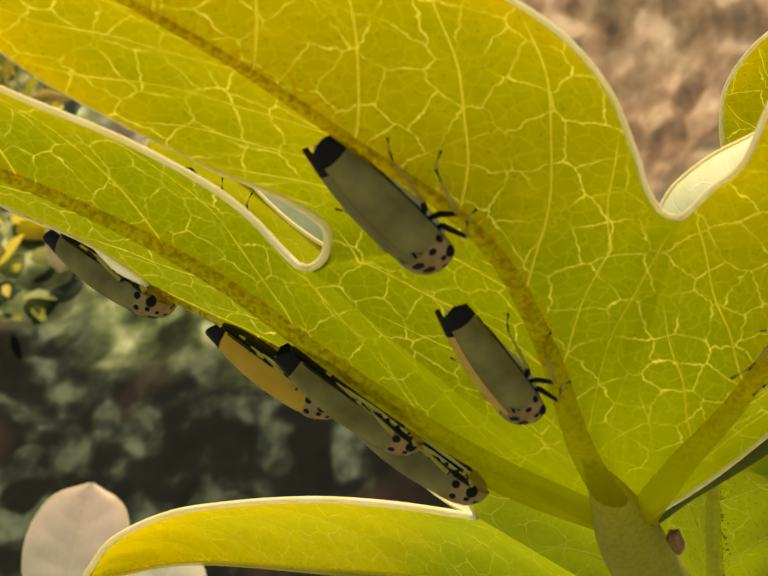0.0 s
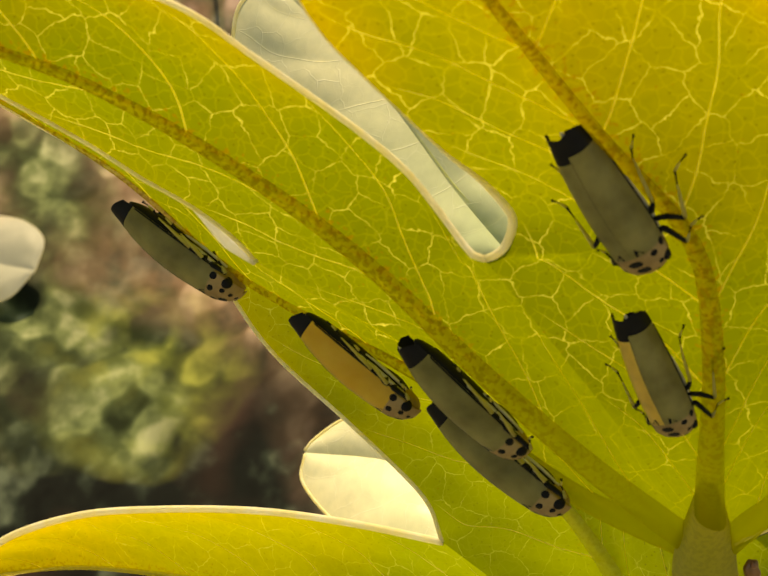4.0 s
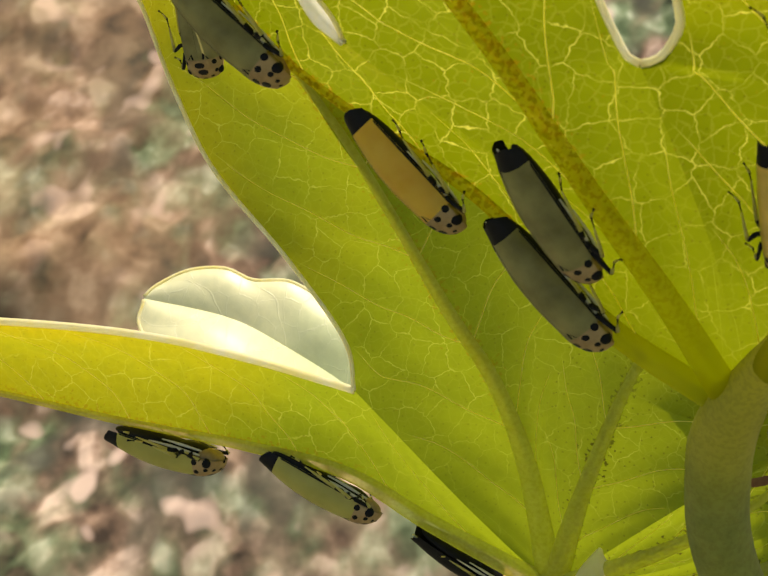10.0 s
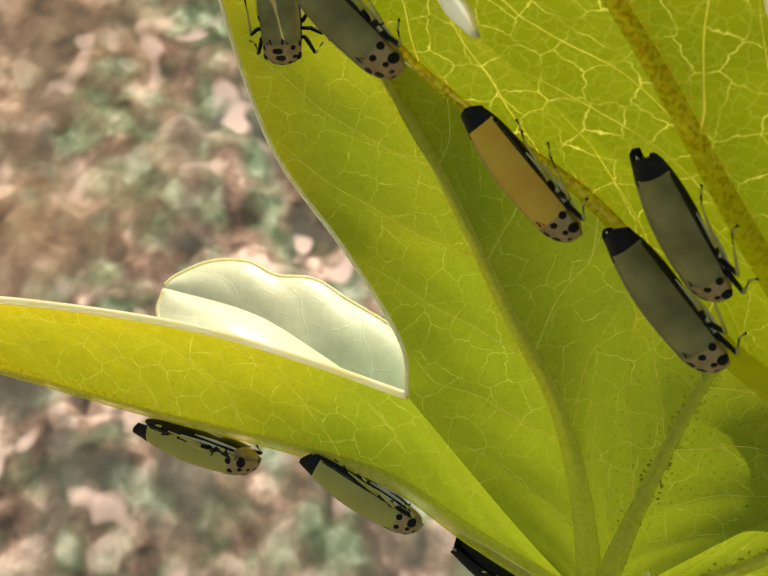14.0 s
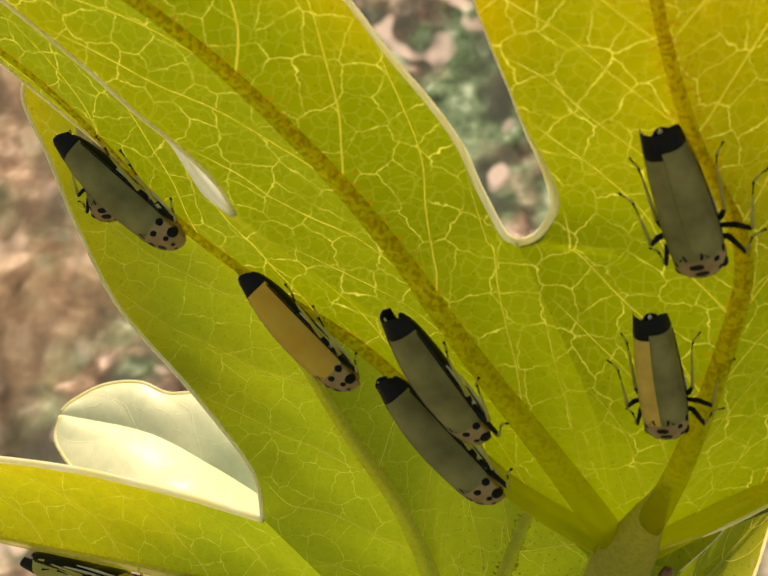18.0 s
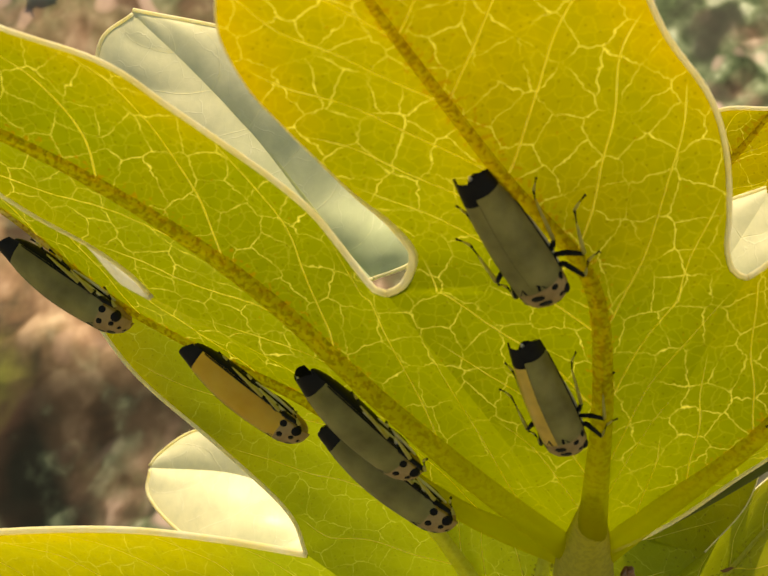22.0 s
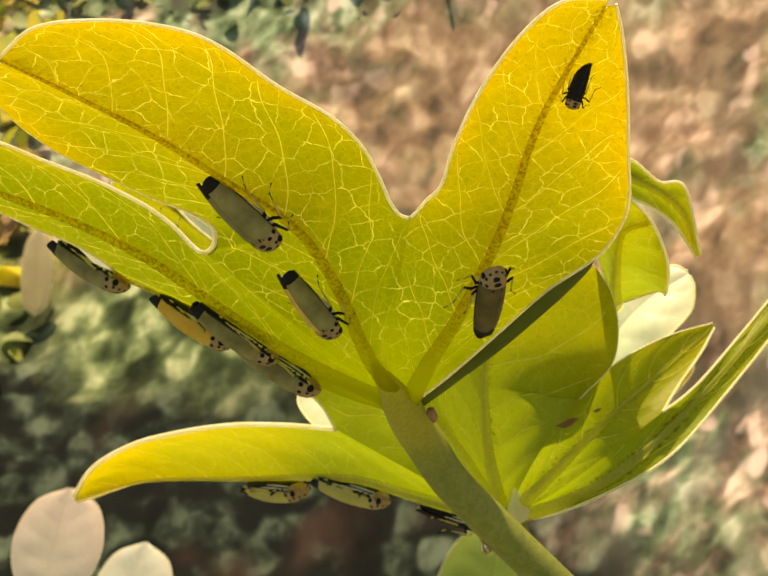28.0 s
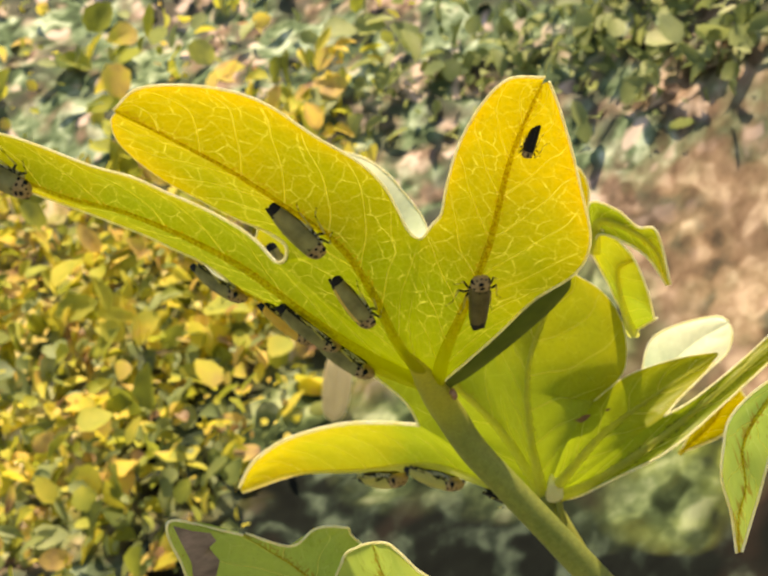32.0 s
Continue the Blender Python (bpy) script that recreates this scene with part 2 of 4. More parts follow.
    pick = node(nt, "SeparateXYZ", {0: pits.outputs["Color"]})
    pit = node(nt, "MapRange", {"Value": pits.outputs["Distance"], "From Min": 0.04, "From Max": 0.12, "To Min": 0.6 * specks, "To Max": 0.0})
    pit = math_node(nt, "MULTIPLY", pit.outputs[0], math_node(nt, "GREATER_THAN", pick.outputs[0], 0.40))
    base = mix_colour(nt, pit, base, (0.09, 0.07, 0.004))
    bump = node(nt, "Bump", {"Height": lines, "Strength": 0.35, "Distance": 0.00025})
    nt.links.new(base, bsdf.inputs["Base Color"])
    nt.links.new(bump.outputs[0], bsdf.inputs["Normal"])
    bsdf.inputs["Roughness"].default_value = gloss
    bsdf.inputs["Specular IOR Level"].default_value = 0.2
    glow = node(nt, "BsdfTranslucent", {"Color": base})
    both = node(nt, "MixShader", {0: through_part, 1: bsdf.outputs[0], 2: glow.outputs[0]})
    nt.links.new(both.outputs[0], nt.nodes["Material Output"].inputs[0])
    return m


def tissue(name, colour, other, scale=900.0, rough=0.5, thin=0.0, metal_coat=0.0, specks=0.0, shine=0.5, clear=0.0, upper=None, bare=None):
    """A plain living surface with a mottled colour; thin: how much light passes, clear: how far one sees through it."""
    m, nt, bsdf = material(name)
    tc = nt.nodes.new("ShaderNodeTexCoord")
    n1 = node(nt, "TexNoise", {"Vector": tc.outputs["Object"], "Scale": scale, "Detail": 4.0})
    n2 = node(nt, "TexNoise", {"Vector": tc.outputs["Object"], "Scale": scale * 0.17, "Detail": 2.0})
    f = math_node(nt, "MULTIPLY_ADD", math_node(nt, "ADD", n1.outputs["Fac"], n2.outputs["Fac"]), 1.6, -1.1)
    col = mix_colour(nt, f, colour, other)
    if upper:  # another colour towards the upper end: (from height, to height, colour)
        tall = node(nt, "SeparateXYZ", {0: tc.outputs["Object"]})
        up_there = node(nt, "MapRange", {"Value": tall.outputs[2], "From Min": upper[0], "From Max": upper[1]})
        col = mix_colour(nt, up_there.outputs[0], col, upper[2])
    if specks:
        n3 = node(nt, "TexNoise", {"Vector": tc.outputs["Object"], "Scale": 2100.0, "Detail": 2.0})
        dots = node(nt, "MapRange", {"Value": n3.outputs["Fac"], "From Min": 0.47, "From Max": 0.58, "To Min": 0.0, "To Max": specks})
        dots = dots.outputs[0]
        if bare:  # smooth and greener near the joint: (joint, from, to, colour)
            far = node(nt, "VectorMath", {0: tc.outputs["Object"], 1: bare[0]}, operation="DISTANCE")
            old = node(nt, "MapRange", {"Value": far.outputs["Value"], "From Min": bare[1], "From Max": bare[2]}).outputs[0]
            col = mix_colour(nt, old, bare[3], col)
            dots = math_node(nt, "MULTIPLY", dots, old)
        col = mix_colour(nt, dots, col, (0.52 * other[0], 0.36 * other[1], 0.2 * other[2]))
    nt.links.new(col, bsdf.inputs["Base Color"])
    bsdf.inputs["Roughness"].default_value = rough
    bsdf.inputs["Coat Weight"].default_value = metal_coat
    bsdf.inputs["Specular IOR Level"].default_value = shine
    bump = node(nt, "Bump", {"Height": n1.outputs["Fac"], "Strength": 0.25, "Distance": 0.0002})
    nt.links.new(bump.outputs[0], bsdf.inputs["Normal"])
    if thin:
        glow = node(nt, "BsdfTranslucent", {"Color": col})
        both = node(nt, "MixShader", {0: thin, 1: bsdf.outputs[0], 2: glow.outputs[0]})
        if clear:
            glass = node(nt, "BsdfTransparent", {"Color": (0.95, 0.90, 0.55, 1.0)})
            both = node(nt, "MixShader", {0: clear, 1: both.outputs[0], 2: glass.outputs[0]})
        nt.links.new(both.outputs[0], nt.nodes["Material Output"].inputs[0])
    return m


BLADE = blade_material("leaf_underside_yellow", (0.200, 0.245, 0.006), (0.53, 0.38, 0.008), (0.97, 0.90, 0.15), 0.66, fan=True)
BLADE_BACK = blade_material("leaf_underside_smooth", (0.29, 0.36, 0.016), (0.50, 0.46, 0.016), (0.80, 0.82, 0.14), 0.75, 0.65, specks=0.45)
# narrow lobe: yellow tip, partly the angle of the light put into the colour
BLADE_YELLOWER = blade_material("leaf_underside_yellower", (0.29, 0.36, 0.016), (0.58, 0.46, 0.012), (0.80, 0.78, 0.14), 0.58, 0.65, specks=0.45)
BLADE_FLECKED = blade_material("leaf_underside_flecked", (0.29, 0.36, 0.016), (0.50, 0.46, 0.016), (0.80, 0.82, 0.14), 0.75, 0.65, specks=0.85, flecked=True)
# upper sides: direct sun is put into the near-white colour
TOP = blade_material("leaf_upper_painted_sun", (0.60, 0.72, 0.45), (0.88, 0.88, 0.60), (0.95, 0.96, 0.84), 0.45, 0.40, through_part=0.22, gloss=0.35, specks=0.0)
RIB = tissue("rib", (0.78, 0.74, 0.075), (0.60, 0.52, 0.04), 1500, 0.6, 0.85, specks=0.72, shine=0.15, clear=0.35, bare=((-0.003, 0.001, 0.551), 0.010, 0.034, (0.62, 0.62, 0.06)))
RIB_BACK = tissue("pale_green_rib", (0.80, 0.82, 0.22), (0.68, 0.70, 0.14), 1500, 0.5, 0.7, specks=0.16, shine=0.25, clear=0.35)
VEIN = tissue("side_vein", (0.98, 0.93, 0.42), (0.90, 0.82, 0.26), 1500, 0.5, 0.85, shine=0.2)
# leaf edges: sunlight along the rim, put into two near-white colours
RIM = tissue("leaf_edge", (0.99, 0.97, 0.80), (0.97, 0.90, 0.50), 800, 0.4, 0.6, shine=0.3)
SUN_EDGE = tissue("sun_painted_leaf_edge", (0.97, 0.97, 0.90), (0.92, 0.90, 0.70), 1800, 0.35, 0.6)
STEM = tissue("green_stem", (0.36, 0.36, 0.075), (0.25, 0.27, 0.045), 900, 0.55, 0.3, specks=0.14, shine=0.25)
STALK = tissue("olive_stalk", (0.36, 0.38, 0.09), (0.23, 0.27, 0.06), 700, 0.5, 0.40, specks=0.16, shine=0.3, upper=(0.540, 0.556, (0.66, 0.60, 0.06)))


# ---- leaves ----
def edge_line(edge, rows):
    """An edge of a lobe: first along the web that it shares with its neighbour, then, past the notch, free. Also the row of the notch."""
    if not isinstance(edge, tuple):
        return smooth_line(edge, rows), 0
    web, free = edge
    first, second = smooth_line(web, 200), smooth_line([web[-1]] + free, 200)
    long = [np.linalg.norm(np.diff(q, axis=0), axis=1).sum() for q in (first, second)]
    k = max(3, round(rows * long[0] / sum(long)))
    return np.vstack([smooth_line(web, k + 1)[:-1], smooth_line([web[-1]] + free, rows - k)]), k


def half_surface(mid, edge, up, rows=130, cols=14, bulge=0.0, quilt=0.22, ribs=7):
    """The sheet between a rib and an edge, as a grid of places (in mm), and the way up out of its upper side."""
    a, (b, notch) = smooth_line(mid, rows), edge_line(edge, rows)
    u = np.linspace(0, 1, cols)[None, :, None]
    g = a[:, None] * (1 - u) + b[:, None] * u
    gs, gu = np.gradient(g, axis=0), np.gradient(g, axis=1)
    n = np.cross(gs, gu)
    n /= np.linalg.norm(n, axis=2)[:, :, None] + 1e-9
    n *= np.sign((n * np.array(up)).sum(2))[:, :, None]
    width = np.linalg.norm(b - a, axis=1)[:, None, None]
    s = np.linspace(0, 1, rows)[:, None, None]
    arch = np.sin(math.pi * u) * width * bulge
    puff = np.abs(np.sin(math.pi * (s - 0.10 * u - 0.09 * u * u) * (ribs + 0.8) - 0.7 * math.pi)) * np.sin(math.pi * u) * quilt * np.clip(width / 8, 0, 1)
    wave = np.array([[noise.noise(Vector(p) * 0.11) for p in row] for row in g])[:, :, None] * 0.5 * np.sin(math.pi * u) * np.clip(width / 10, 0, 1)
    return g + n * (arch + puff + wave), n, notch


def lobe(leaf, up, mid, left, right, blade=None, ribs=7, bulge=(0.08, 0.08), rib_width=(1.3, 0.22), rim=0.25):
    """One lobe of a leaf: two halves of its blade on either side of the rib, the rib, its side veins and its thickened edges."""
    blade = blade or BLADE
    rib = RIB_BACK if blade in (BLADE_BACK, BLADE_FLECKED, BLADE_YELLOWER, TOP) else RIB
    rim = rim if isinstance(rim, tuple) else ((rim,), (rim,))
    verts, faces, uvs, order, lines, rims = [], [], [], [], [], []
    up = np.array(up, float) / np.linalg.norm(up)
    for edge, swell, turn in ((left, bulge[0], 1), (right, bulge[1], -1)):
        g, n, notch = half_surface(mid, edge, up, bulge=swell, ribs=ribs)
        rows, cols = g.shape[:2]
        start = len(verts)
        width = np.linalg.norm(g[:, -1] - g[:, 0], axis=1)
        for k in range(rows):
            for j in range(cols):
                u, s = j / (cols - 1), k / (rows - 1)
                verts.append(mm(g[k, j]))
                uvs.append((u * width[k], s))
                r = (s - 0.10 * u - 0.09 * u * u) * (ribs + 0.8) - 0.7
                order.append((r + u * (0.10 * math.sin(6 * u + 1.7 * r) + 0.05 * math.sin(15 * u + 2.9 * r)), u))
        for k in range(rows - 1):
            for j in range(cols - 1):
                f = (start + k * cols + j, start + k * cols + j + 1, start + (k + 1) * cols + j + 1, start + (k + 1) * cols + j)
                faces.append(f if turn > 0 else f[::-1])
        rims.append(g[notch:, -1])
        for v in range(ribs):
            s0 = (v + 0.7) / (ribs + 0.8)
            pts, outs = [], []
            for u in np.linspace(0, 0.9, 26):
                s = s0 + 0.10 * u + 0.09 * u * u - u * (0.10 * math.sin(6 * u + 1.7 * v) + 0.05 * math.sin(15 * u + 2.9 * v)) / (ribs + 0.8)
                if s > 0.99:
                    break
                x, y = s * (rows - 1), u * (cols - 1)
                k, j = min(int(x), rows - 2), min(int(y), cols - 2)
                fx, fy = x - k, y - j
                pts.append(mm((g[k, j] * (1 - fx) + g[k + 1, j] * fx) * (1 - fy) + (g[k, j + 1] * (1 - fx) + g[k + 1, j + 1] * fx) * fy))
                outs.append(-n[k, j])
            if len(pts) > 5:
                lines.append((pts, outs))
    ob = part("lobe", mesh_of("lobe", verts, faces, [blade], uvs=uvs, order=order), leaf)
    a = smooth_line(mid, 56)
    v, f = ridge([mm(p) for p in a], [r * 0.001 for r in (rib_width[0] * 1.25, rib_width[0] * 0.75, rib_width[0] * 0.5, rib_width[0] * 0.35, rib_width[1])], -up, 7)
    part("midrib", mesh_of("midrib", v, f, [rib]), ob)
    for pts, outs in lines:
        v, f = ridge(pts, [0.00008, 0.000055, 0.00003], outs)
        part("side_vein", mesh_of("side_vein", v, f, [VEIN]), ob)
    for line, thick in zip(rims, rim):
        v, f = tube([mm(p) for p in line], [r * 0.001 for r in thick], 6)
        part("edge", mesh_of("edge", v, f, [SUN_EDGE if max(thick) > 0.6 else RIM]), ob, "pale sunlit leaf edge")
    return ob


UP_A = (0.12, 0.92, 0.35)
big_leaf = thing("lobed_leaf", "large yellow-green lobed leaf glowing against the sun, seen from below", "leaf")
JA = (-3, 1, 1)
WEB01, WEB12, WEB23 = [JA, (-17.6, -1, 17.6), (-39, 2.2, 32.7)], [JA, (-7.5, -10, 18), (-15.8, -15, 36.4)], [JA, (4, -10, 17), (13.8, -14.4, 33.4)]
# the narrow lobe that is folded away along its rib
lobe(big_leaf, UP_A, [JA, (-14.7, 2.4, 7.9), (-26.5, 6.4, 18.1), (-37.8, 11.6, 23.8), (-46, 14.6, 29.2), (-56.5, 19.5, 38.4), (-74, 21, 52)],
     (WEB01, [(-41.4, 3.0, 34.8), (-44.0, 3.9, 38.1), (-47.8, 4.3, 42.2), (-51.9, 5.6, 45.4), (-60, 9, 50), (-74, 20, 52.5)]),
     [JA, (-13, 8, 7), (-24, 14.5, 14.5), (-35, 21.2, 20.4), (-44, 26, 24.4), (-55.5, 28, 33.2), (-74, 21, 51.5)], ribs=6, bulge=(0.02, 0.02), rim=((0.45, 0.80, 0.64, 0.42, 0.26, 0.18, 0.12, 0.10, 0.10, 0.10, 0.10, 0.10, 0.10, 0.10, 0.10, 0.10, 0.10), (0.3,)))
# the long lobe
lobe(big_leaf, UP_A, [JA, (-11, -7, 14), (-18.5, -8.5, 24), (-26.5, -9, 35), (-34.5, -11.2, 44.5), (-45, -14.5, 54.5), (-60, -16, 64), (-92, -12, 88)],
     (WEB12, [(-16.5, -14.9, 36.6), (-17.2, -14.6, 37.4), (-18.0, -14.4, 38.8), (-19.2, -14.1, 41), (-20.8, -15.2, 44.5), (-23.4, -16.6, 48.3), (-26.3, -18, 51.9), (-29.6, -22, 57), (-33.5, -24.6, 61.8), (-43, -22, 66), (-61, -19, 76.5), (-92, -12, 88.5)]),
     (WEB01, [(-40.4, 1.2, 35.6), (-43.5, 1.4, 38.7), (-47.5, 1.0, 42.1), (-52, 0.4, 46.4), (-60, -2.5, 54), (-72, -8, 66), (-92, -12, 87.5)]), ribs=9, rim=((0.34, 0.32, 0.28, 0.26, 0.24, 0.22, 0.22, 0.22, 0.22, 0.22, 0.22), (0.25,)))
# the upper lobe
lobe(big_leaf, UP_A, [JA, (-1, -10, 14), (1, -16, 27), (1, -21.5, 38), (-4, -25.5, 48), (-8, -32, 58), (-11, -42, 68), (-12.7, -52.7, 76.7)],
     (WEB23, [(12.7, -14.9, 34.4), (12.4, -15.8, 37), (12.8, -17, 40), (13, -19.5, 46), (12, -23.5, 52), (9, -29, 59), (7, -36, 67), (5, -42, 72), (0, -48, 76.5), (-7, -52, 79), (-12.7, -53, 77)]),
     (WEB12, [(-15.0, -15, 36.6), (-14.1, -15, 37.2), (-13.3, -15.1, 38.6), (-13.1, -15.7, 40.2), (-14.3, -18.2, 43.6), (-16.2, -22.3, 47.6), (-18, -26.4, 52), (-19.8, -30, 56.3), (-21.3, -33.5, 60.5), (-21.8, -38.5, 66), (-20, -44.5, 71), (-16, -50, 75), (-12.7, -52.8, 76.4)]), ribs=9, rim=((0.25,), (0.34, 0.40, 0.22, 0.10, 0.07, 0.07, 0.07, 0.07, 0.08, 0.10, 0.14)))
# the right lobe
lobe(big_leaf, UP_A, [JA, (5, -5, 9), (13, -9, 16), (22, -11, 25), (27, -11.5, 31), (34, -14, 40), (41, -18, 47), (50, -21.5, 55)],
     (WEB23, [(15.0, -14.4, 34.0), (17.0, -14.7, 35.3), (20, -15.5, 37), (24, -17.5, 42), (31, -21.5, 49), (39, -24, 55), (46, -25, 58), (51.2, -22, 56)]),
     [JA, (5, 0, 4.5), (13, 2, 8), (22.5, 2.5, 12.6), (30, 6, 14.4), (34, 6.5, 17), (38, 3.5, 22), (42, -3, 31), (46.5, -11, 41), (50, -18, 50), (51.4, -21.5, 55)], ribs=8)
# its margin, turned down, its shade put into a very dark green
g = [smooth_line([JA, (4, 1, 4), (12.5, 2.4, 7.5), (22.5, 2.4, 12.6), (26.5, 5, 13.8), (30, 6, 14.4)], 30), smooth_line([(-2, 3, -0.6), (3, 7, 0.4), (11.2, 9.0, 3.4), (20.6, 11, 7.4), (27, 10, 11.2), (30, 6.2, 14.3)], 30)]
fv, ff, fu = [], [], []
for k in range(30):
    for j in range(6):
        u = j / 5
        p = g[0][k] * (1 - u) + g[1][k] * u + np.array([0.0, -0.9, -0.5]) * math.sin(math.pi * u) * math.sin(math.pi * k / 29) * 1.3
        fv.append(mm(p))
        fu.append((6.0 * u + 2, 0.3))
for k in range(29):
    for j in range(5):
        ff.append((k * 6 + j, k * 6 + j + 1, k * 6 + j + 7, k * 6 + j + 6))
DARK = tissue("leaf_upper_painted_shade", (0.075, 0.10, 0.012), (0.045, 0.065, 0.008), 400, 0.7, 0.06, shine=0.1)
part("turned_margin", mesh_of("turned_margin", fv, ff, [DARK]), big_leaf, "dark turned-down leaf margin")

# the stalk of the big leaf
stalk = thing("leaf_stalk", "thick brownish green stalk carrying the big lobed leaf", "stalk")
v, f = tube([mm(p) for p in smooth_line([(-1.4, -8.5, 13.0), (-2.3, -3.6, 7.0), (-3.1, -0.4, 2.6), (-3.7, 1.9, -1.2), (-3.7, 3.9, -5.5), (-2.6, 5.6, -14), (1.5, 6.5, -24), (9, 7, -40), (20, 9, -66)], 44)], [0.0005, 0.0016, 0.0027, 0.0031, 0.0030, 0.0029, 0.0029, 0.0029, 0.0029, 0.0030, 0.0030, 0.0031, 0.0032, 0.0034], 18)
part("stalk_body", mesh_of("stalk_body", v, f, [STALK]), stalk)
v, f = tube([mm(p) for p in smooth_line([(20, 9, -66), (45, 14, -140), (80, 25, -300), (95, 35, -555)], 24)], [0.0036, 0.0044, 0.005, 0.006], 14)
part("stalk_foot", mesh_of("stalk_foot", v, f, [STEM]), stalk)
UP_B = (0.1, 0.95, 0.3)
back_leaf = thing("lobed_leaf", "yellow-green lobed leaf hanging behind the larger one", "leaf")
JB = (-14, 50, -43)
WB12, WB23, WB34 = [JB, (-24, 51, -34), (-37.7, 51.5, -20)], [JB, (-16, 51, -25), (-13, 53, 0)], [JB, (-2, 44, -30), (9, 42, -21)]
WB45 = [JB, (-2.5, 46, -38.3), (8.5, 45.5, -33.5), (18.5, 52, -30.8)]
lobe(back_leaf, UP_B, [JB, (-28, 53, -37), (-38, 54, -31.5), (-49, 59, -31), (-67, 70, -33), (-92, 80, -33), (-112, 86, -36)],
     (WB12, [(-50, 57, -19), (-62, 61.5, -18.5), (-77, 69, -20.5), (-90, 76, -23.5), (-103, 82, -28.5), (-112, 86, -35)]),
     [JB, (-28, 57, -38), (-38, 60, -33), (-49, 66, -33), (-67, 77, -35), (-92, 86, -35), (-112, 86.5, -36.5)], BLADE_YELLOWER, ribs=8, rim=0.5)
lobe(back_leaf, UP_B, [JB, (-17.5, 51, -29), (-22, 50.5, -18), (-28, 50.5, -9), (-38, 51, 7), (-45, 53, 16), (-60, 58, 34)],
     (WB23, [(-17.6, 54.5, 5), (-24.5, 55, 10), (-32, 55, 15.5), (-42.5, 55, 22), (-52, 57, 30), (-60, 58, 35)]),
     (WB12, [(-39, 51.5, -14), (-45.5, 52, -5), (-54, 55, 4), (-58.5, 57, 12), (-62, 59, 20), (-65, 60, 28), (-60, 58.5, 34)]), BLADE_BACK, ribs=7)
lobe(back_leaf, UP_B, [JB, (-11, 48, -28), (-6, 48, -13), (1, 50, -3), (9, 52, 5)],
     (WB34, [(15, 48, -18), (18, 49, -9), (16, 50, -1), (9, 52, 5.5)]),
     (WB23, [(-6, 54, 6), (2, 54, 8), (9, 52, 5.3)]), BLADE_FLECKED, ribs=6, rim=((0.08,), (0.25,)))
lobe(back_leaf, UP_B, [JB, (-2, 45, -35), (8, 46, -29), (18, 60, -27), (26, 74, -26.5)],
     (WB34, [(14, 51, -20), (20, 64, -22.5), (26, 74, -26)]),
     (WB45, [(21, 59, -29.4), (24, 68, -28.4), (26, 74, -27)]), BLADE_FLECKED, ribs=6, rim=((0.10,), (0.25,)))
lobe(back_leaf, UP_B, [JB, (0, 46, -40), (12, 46, -36), (24, 62, -33), (40, 90, -28), (56, 112, -22)],
     (WB45, [(22, 58, -31), (25, 64, -30.7), (31, 78, -29.5), (40, 91, -26), (56, 112, -21.5)]),
     [JB, (-6, 48, -43), (7, 43, -39), (18, 49, -37.5), (27, 64, -35), (40, 89, -30.5), (56, 112, -22.5)], BLADE_FLECKED, ribs=6)
v, f = tube([mm(p) for p in smooth_line([(-14, 50, -42), (-11.5, 48.5, -50), (-9, 48, -60), (0, 44, -90), (30, 34, -170), (90, 34, -420)], 40)], [0.0022, 0.002, 0.0022, 0.003, 0.004], 12)
stalk_b = thing("leaf_stalk", "green stalk of the hanging lobed leaf", "stalk")
part("stalk_body", mesh_of("stalk_body", v, f, [STEM]), stalk_b)

# brown blemishes on the hanging leaf
BLEMISH = tissue("brown_blemish", (0.10, 0.04, 0.01), (0.20, 0.09, 0.02), 1500, 0.6)
for (x, y, z), r in (((6.7, 39.2, -23.3), 1.5), ((11.2, 42.4, -23.6), 0.6)):
    dots = [mm((x + r * math.cos(k) * (1.2 + 0.3 * math.sin(3 * k)), y - 0.4, z + 0.42 * r * math.sin(k + 0.3) * (1 + 0.3 * math.sin(2 * k)))) for k in np.linspace(0, 2 * math.pi, 14, endpoint=False)]
    part("blemish", mesh_of("blemish", dots + [mm((x, y - 0.5, z))], [(k, (k + 1) % 14, 14) for k in range(14)], [BLEMISH]), back_leaf, "brown blemish")

# leaves that turn their upper side to the viewer, full sun put into their pale colour
pale_leaf = thing("pale_leaf", "pale green leaf lobe showing its sunlit upper side", "leaf", "pale leaves behind")
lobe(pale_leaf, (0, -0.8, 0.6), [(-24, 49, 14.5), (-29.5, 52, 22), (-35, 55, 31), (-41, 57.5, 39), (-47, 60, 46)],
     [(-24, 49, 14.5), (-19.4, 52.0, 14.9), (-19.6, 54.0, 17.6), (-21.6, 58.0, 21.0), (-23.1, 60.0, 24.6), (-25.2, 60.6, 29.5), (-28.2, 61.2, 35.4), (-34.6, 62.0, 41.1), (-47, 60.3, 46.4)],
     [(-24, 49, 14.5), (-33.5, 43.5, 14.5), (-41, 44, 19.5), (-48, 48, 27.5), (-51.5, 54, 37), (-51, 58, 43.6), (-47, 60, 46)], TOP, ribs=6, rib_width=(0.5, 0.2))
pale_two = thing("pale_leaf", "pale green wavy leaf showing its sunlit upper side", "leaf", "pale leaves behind")
